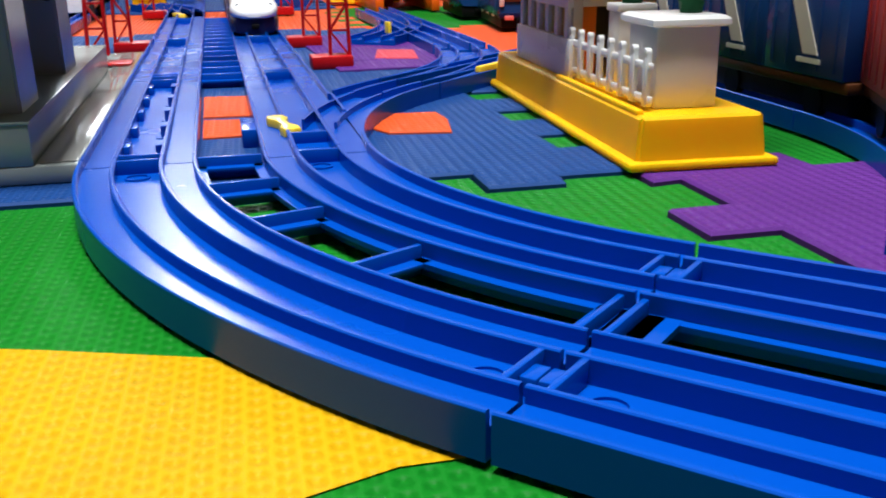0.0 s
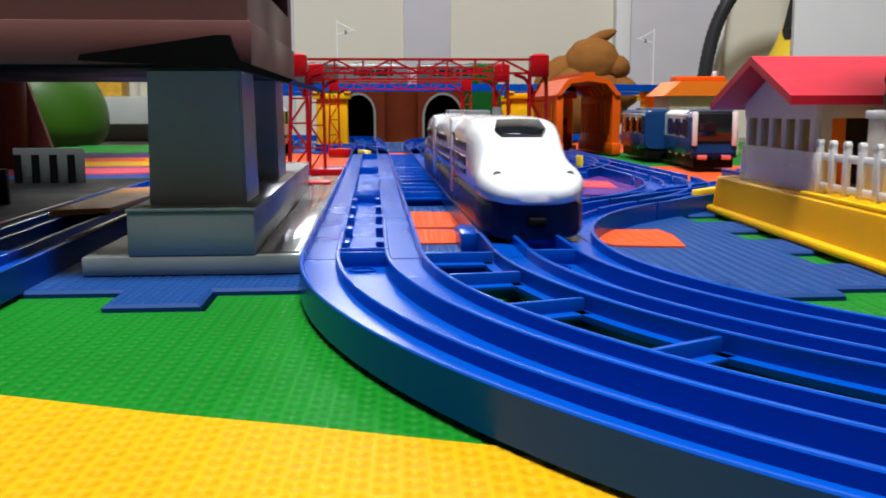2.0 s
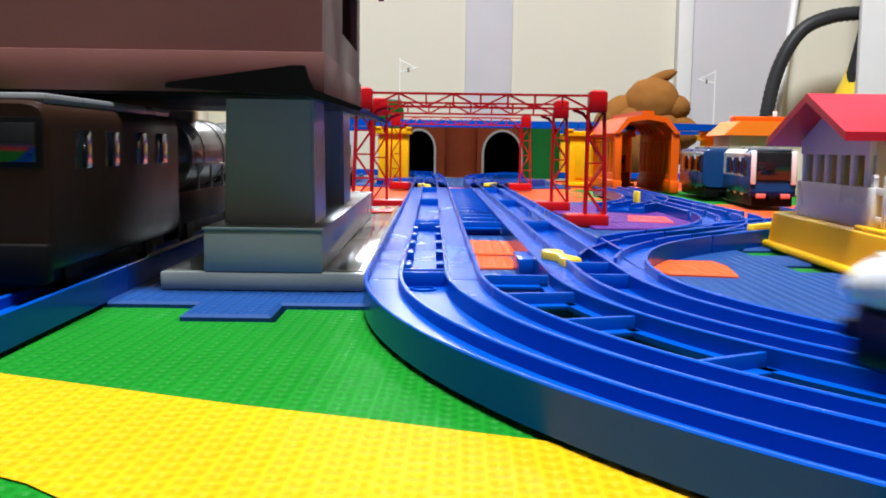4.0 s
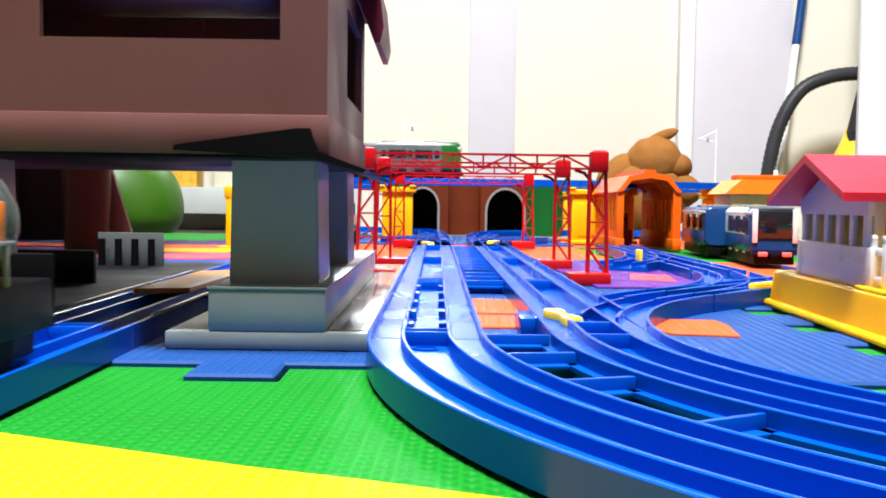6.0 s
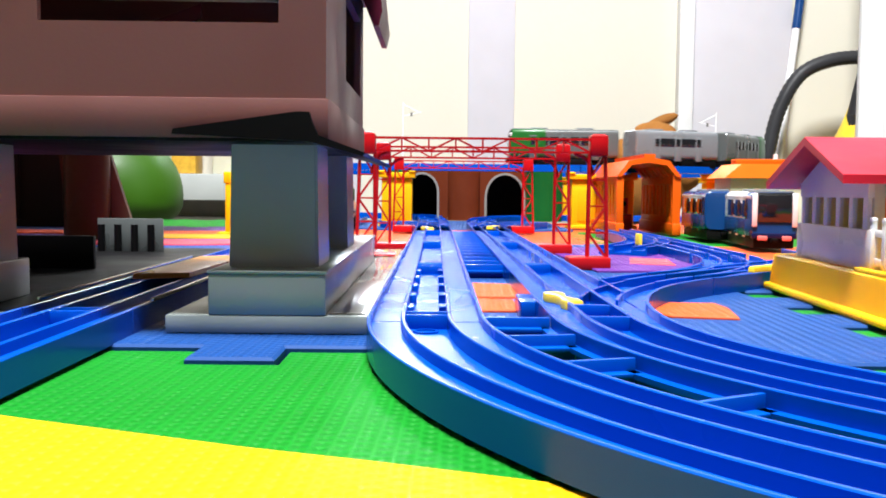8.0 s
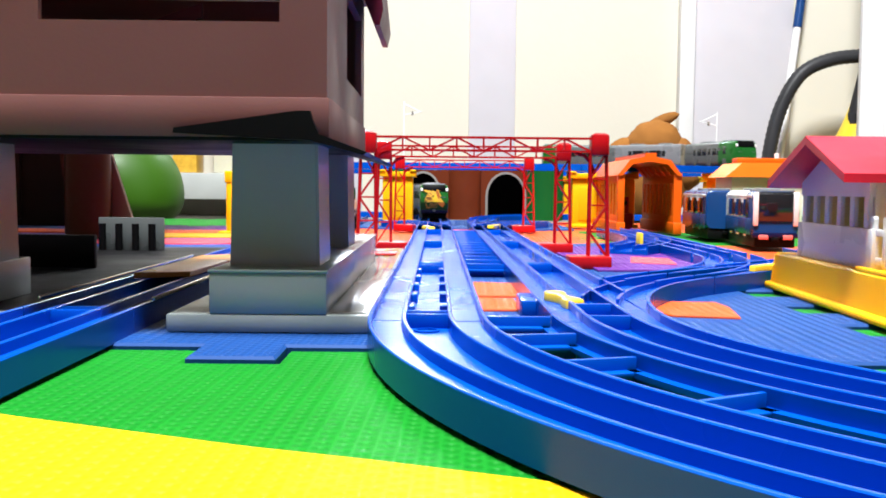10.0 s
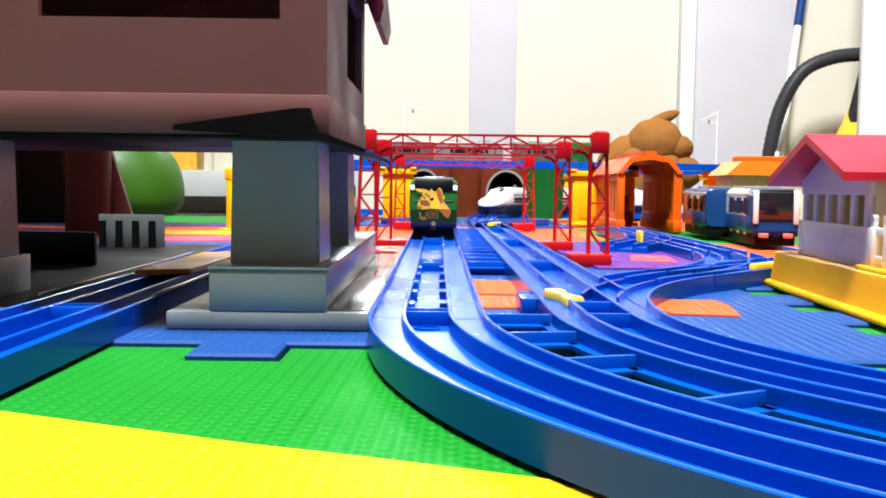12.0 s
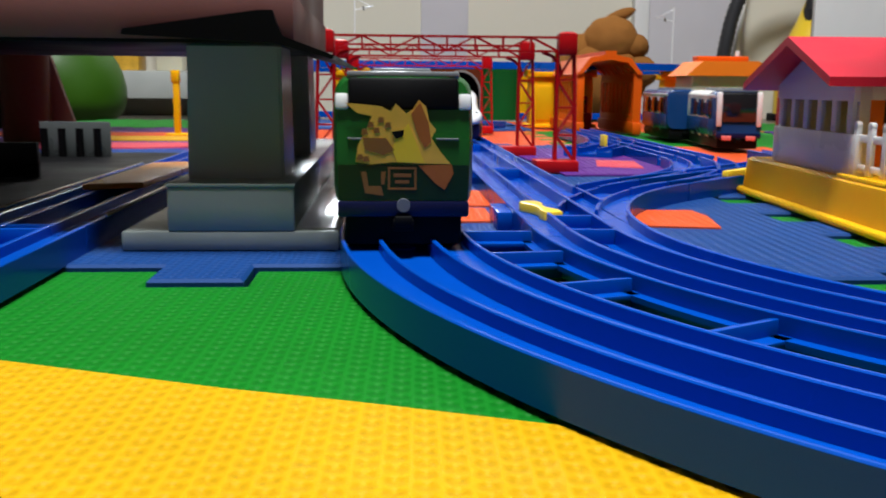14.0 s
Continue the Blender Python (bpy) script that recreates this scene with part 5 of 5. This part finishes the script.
ob = link("plush_toy", plush, PLUSH, smooth=3.2)
ob.matrix_world = pose(0.432, 1.86, -0.006) @ Matrix.Diagonal((1.12, 1.12, 1.13, 1))
tagged(ob, "brown furry plush toy sitting slumped on the floor", "plush toy")

vac = thing("vacuum_cleaner", pose(0.885, 1.93, -0.0118), "yellow vacuum cleaner with a black ribbed hose", "vacuum cleaner")
bm = bmesh.new()
loft(bm, [[(cx + rx * math.cos(k * math.pi / 10), 0.05 * math.sin(k * math.pi / 10) * rx / 0.06, z) for k in range(20)] for cx, rx, z in ((0, 0.075, 0.012), (0.005, 0.080, 0.06), (0.0, 0.072, 0.13), (0.014, 0.052, 0.20), (0.026, 0.036, 0.27), (0.032, 0.022, 0.33), (0.034, 0.008, 0.345))])
part("body", bm, LEVER, vac)
part("base", rod(bmesh.new(), (0, 0, 0.0), (0, 0, 0.014), 0.085, 24), BLACK, vac)
hose = spline([(-0.195, 0.06), (-0.190, 0.14), (-0.170, 0.23), (-0.130, 0.30), (-0.070, 0.330), (0.0, 0.338), (0.02, 0.335)], 0.006)
bm = bmesh.new()
rings = []
for k, (x, z) in enumerate(hose):
    (a, b), (c, d) = hose[max(k - 1, 0)], hose[min(k + 1, len(hose) - 1)]
    q = Vector((c - a, 0, d - b)).normalized().to_track_quat("Z", "Y")
    r = 0.0148 if k % 2 else 0.0132
    rings.append([Vector((x, -0.01, z)) + q @ Vector((r * math.cos(j * math.pi / 6), r * math.sin(j * math.pi / 6), 0)) for j in range(12)])
loft(bm, rings)
part("hose", bm, HOSE, vac, "black ribbed hose")
bm = bmesh.new()
tube(bm, [(-0.195, -0.01, 0.062), (-0.197, -0.01, 0.03), (-0.20, -0.01, 0.012)], 0.012, 12)
part("hose_end", bm, HOSE, vac)
bm = bmesh.new()
tube(bm, [(0.000, -0.02, 0.10), (-0.025, -0.02, 0.22), (0.0, -0.02, 0.34), (0.028, -0.02, 0.46), (0.030, -0.02, 0.56)], 0.012, 10)
part("wand", bm, HOSE, vac, "dark upright wand")

mop = thing("mop_stick", pose(0.775, 1.99, -0.0118), "white leaning mop stick with a blue grip", "mop")
part("stick", rod(bmesh.new(), (-0.045, 0, 0.02), (0.006, 0.03, 0.41), 0.008, 12), PAINTWHITE, mop)
part("grip", rod(bmesh.new(), (0.006, 0.03, 0.41), (0.022, 0.04, 0.53), 0.0095, 12), TRAINBLUE, mop, "blue grip")
part("mop_head", boxm(-0.09, 0.0, -0.02, 0.02, 0.0, 0.022, 0.004), PAINTWHITE, mop)

cabinet = thing("low_cabinet", pose(-0.80, 1.25, -0.0118), "dark walnut low cabinet standing on the floor", "cabinet")
part("body", boxm(-0.35, 0.378, -0.12, -0.03, 0.0, 0.44, 0.004), DARKWALL, cabinet)
for k in range(2):
    door = part("door", boxm(-0.34 + k * 0.335, -0.01 + k * 0.335, -0.128, -0.1205, 0.02, 0.42, 0.003), DARKWALL, cabinet)
    part("handle", rod(bmesh.new(), (-0.04 + k * 0.10, -0.140, 0.2), (-0.04 + k * 0.10, -0.140, 0.28), 0.004, 10), CHROME, door)

ball = bmesh.new()
bmesh.ops.create_icosphere(ball, subdivisions=4, radius=1)
for v in ball.verts:
    v.co = Vector((v.co.x * 0.130, v.co.y * 0.10, v.co.z * (0.115 if v.co.z > 0 else 0.062) + 0.051))
ob = link("beanbag", ball, LIME, smooth=3.2)
ob.matrix_world = pose(-0.540, 1.58, -0.0115, 0, 8, 0)
tagged(ob, "smooth lime green rounded cushion on the floor", "cushion")

stand = thing("wooden_stand", pose(-0.302, 0.86, 0), "dark brown wooden stand with slanting side boards and an added shading board", "stand")
part("leg", rod(bmesh.new(), (0.004, 0, 0.001), (0.004, 0, 0.30), 0.0205, 24), WOOD, stand)
for pts in ([(-0.056, 0.30), (-0.016, 0.001), (0.000, 0.001), (0.000, 0.30)], [(0.008, 0.30), (0.008, 0.001), (0.042, 0.012), (0.0415, 0.014), (0.010, 0.115), (0.010, 0.30)]):
    part("side_board", prism(bmesh.new(), pts, 0.012, 0.018, 0, XZ), WOOD if pts[0][0] < 0 else TANWOOD, stand)
# unseen board, made wide to keep the lamp off the left side
part("top", boxm(-0.55, 0.10, -0.30, 0.20, 0.30, 0.32, 0.003), WOOD, stand)

for x, w, z, c, lab in ((-0.50, 0.05, 0.05, GIRAFFE, "tan box on the skirting ledge"), (-0.415, 0.05, 0.06, CREAM, "beige box on the skirting ledge")):
    st = thing("storage_box", pose(x, 1.985, 0.0771), lab, "box", "boxes by the wall")
    part("body", boxm(-w / 2, w / 2, -0.03, 0.03, 0.0002, 0.16, 0.002), c, st)
    part("lid", boxm(-w / 2 - 0.002, w / 2 + 0.002, -0.032, 0.032, 0.1601, 0.17, 0.002), c, st)


# ---- what moves ----
class Route:
    """A line of x, y points to run along by the distance from its start; closed ones go round."""

    def __init__(self, pts, z, closed=False):
        self.p, self.z, self.closed = [Vector(q) for q in pts], z, closed
        if closed:
            self.p.append(self.p[0])
        self.d = [0.0]
        for a, b in zip(self.p, self.p[1:]):
            self.d.append(self.d[-1] + (b - a).length)
        self.length = self.d[-1]

    def at(self, s):
        if self.closed:
            s %= self.length
        k = 0
        lo, hi = 0, len(self.d) - 2
        while lo < hi:
            m = (lo + hi + 1) // 2
            if self.d[m] <= s:
                lo = m
            else:
                hi = m - 1
        a, b = self.p[lo], self.p[lo + 1]
        return a + (b - a) * ((s - self.d[lo]) / max(1e-9, self.d[lo + 1] - self.d[lo]))

    def stand_at(self, s, wheelbase=0.07):
        f, r = self.at(s + wheelbase / 2), self.at(s - wheelbase / 2)
        c = (f + r) / 2
        return Matrix.Translation((c.x, c.y, self.z)) @ Matrix.Rotation(math.atan2(f.y - r.y, f.x - r.x), 4, "Z")


def timed(table, t):
    for (a, u), (b, v) in zip(table, table[1:]):
        if t <= b:
            return u + (v - u) * (t - a) / (b - a)
    return table[-1][1]


def xy(path):
    return [(x, y) for x, y, _ in path]


def run(route, cars, table, gap=(0.0045, 0.0045, 0.0)):
    """Key each car of a train whose front stands at the distances of the table."""
    back = 0.0
    for (car, length), space in zip(cars, gap):
        walk(car, [(k * 0.2, route.stand_at(timed(table, k * 0.2) - back - length / 2)) for k in range(71)])
        back += length + space


def round_off(x, y, heading, turns):
    """Lines and left or right bends one after another: (length, 0) or (radius, degrees)."""
    pts, h = [(x, y)], radians(heading)
    for r, deg in turns:
        if not deg:
            x, y = x + math.cos(h) * r, y + math.sin(h) * r
            pts.append((x, y))
            continue
        s = 1 if deg > 0 else -1
        cx, cy = x - math.sin(h) * r * s, y + math.cos(h) * r * s
        n = max(4, abs(deg) // 4)
        for k in range(n):
            h += radians(deg) / n
            x, y = cx + math.sin(h) * r * s, cy - math.cos(h) * r * s
            pts.append((x, y))
    return pts


white_loop = Route(MOUTH_R + round_off(RX, 1.165, -90, [(0.865, 0), (0.215, 45), (0.216, 0), (0.30, 135), (0.90, 0), (0.33, 90)])[1:], GROOVE, True)
WS = Route(MOUTH_R, 0).length + 0.865  # distance at which the front curve begins
giraffe_line = Route([(-1.4, 1.63)] + MOUTH_L + round_off(LX, 1.165, -90, [(0.865, 0), (0.275, 45), (0.8, 0)])[1:], GROOVE)
GS = Route([(-1.4, 1.63)] + MOUTH_L, 0).length + 0.865
goods_line = Route([(-0.098, 1.62), (-0.098, -1.5)], GROOVE)
raised_loop = Route(round_off(EX0, EYN, 0, [(EX1 - EX0, 0), (ER, 180), (EX1 - EX0, 0), (ER, 180)])[:-1], EZ + GROOVE, True)

GREENCARS = "cars of the grey and green train"
bullet = [bullet_car(1), bullet_car(0), bullet_car(-1)]
giraffe_train = [box_car("railcar", "green-fronted toy railcar with an animal picture", "cars of the green railcar train", 0.128, SILVER, (1,), GREEN), box_car("railcar", "silver toy railcar with green doors", "cars of the green railcar train", 0.128, SILVER, (-1,), GREEN)]
giraffe_print(*giraffe_train[0])
high_train = [box_car("railcar", "grey toy railcar with a green cab on the raised line", GREENCARS, 0.130, TANKGREY, (1,), GREEN), box_car("railcar", "plain grey toy railcar on the raised line", GREENCARS, 0.122, SILVER, (), GREEN), box_car("railcar", "grey toy railcar with a green cab on the raised line", GREENCARS, 0.142, TANKGREY, (-1,), GREEN, cab=0.046)]
goods = [goods_engine(), tank_wagon(), tank_wagon()]


def motions():
    run(white_loop, bullet, [(0.0, WS - 0.458), (1.0, WS - 0.236), (1.5, WS - 0.130), (2.0, WS - 0.026), (2.5, WS + 0.086), (3.0, WS + 0.197), (3.2, WS + 0.247), (11.4, white_loop.length + WS - 1.230), (12.0, white_loop.length + WS - 1.105), (12.5, white_loop.length + WS - 0.950), (13.0, white_loop.length + WS - 0.810), (13.5, white_loop.length + WS - 0.660), (14.0, white_loop.length + WS - 0.520)])
    run(giraffe_line, giraffe_train, [(0.0, GS - 2.20), (8.0, GS - 2.08), (9.2, GS - 1.45), (10.0, GS - 1.0), (10.5, GS - 0.850), (11.0, GS - 0.720), (12.0, GS - 0.460), (13.0, GS - 0.190), (13.5, GS - 0.066), (14.0, GS + 0.026)])
    lap = raised_loop.length
    run(raised_loop, high_train, [(0.0, 1.12), (1.5, 1.365), (5.5, lap - 0.06), (6.5, lap + 0.165), (7.5, lap + 0.412), (8.2, lap + 0.580), (10.4, lap + 1.155), (11.0, lap + 1.195), (11.5, lap + 1.265), (12.0, lap + 1.38), (12.5, lap + 1.49), (14.0, lap + 1.81)], (0.0045, 0.016, 0.0))
    run(goods_line, goods, [(0.0, 0.47), (2.5, 1.047), (3.2, 1.220), (5.3, 1.640), (5.7, 1.720), (8.0, 2.2), (14.0, 2.75)])


motions()
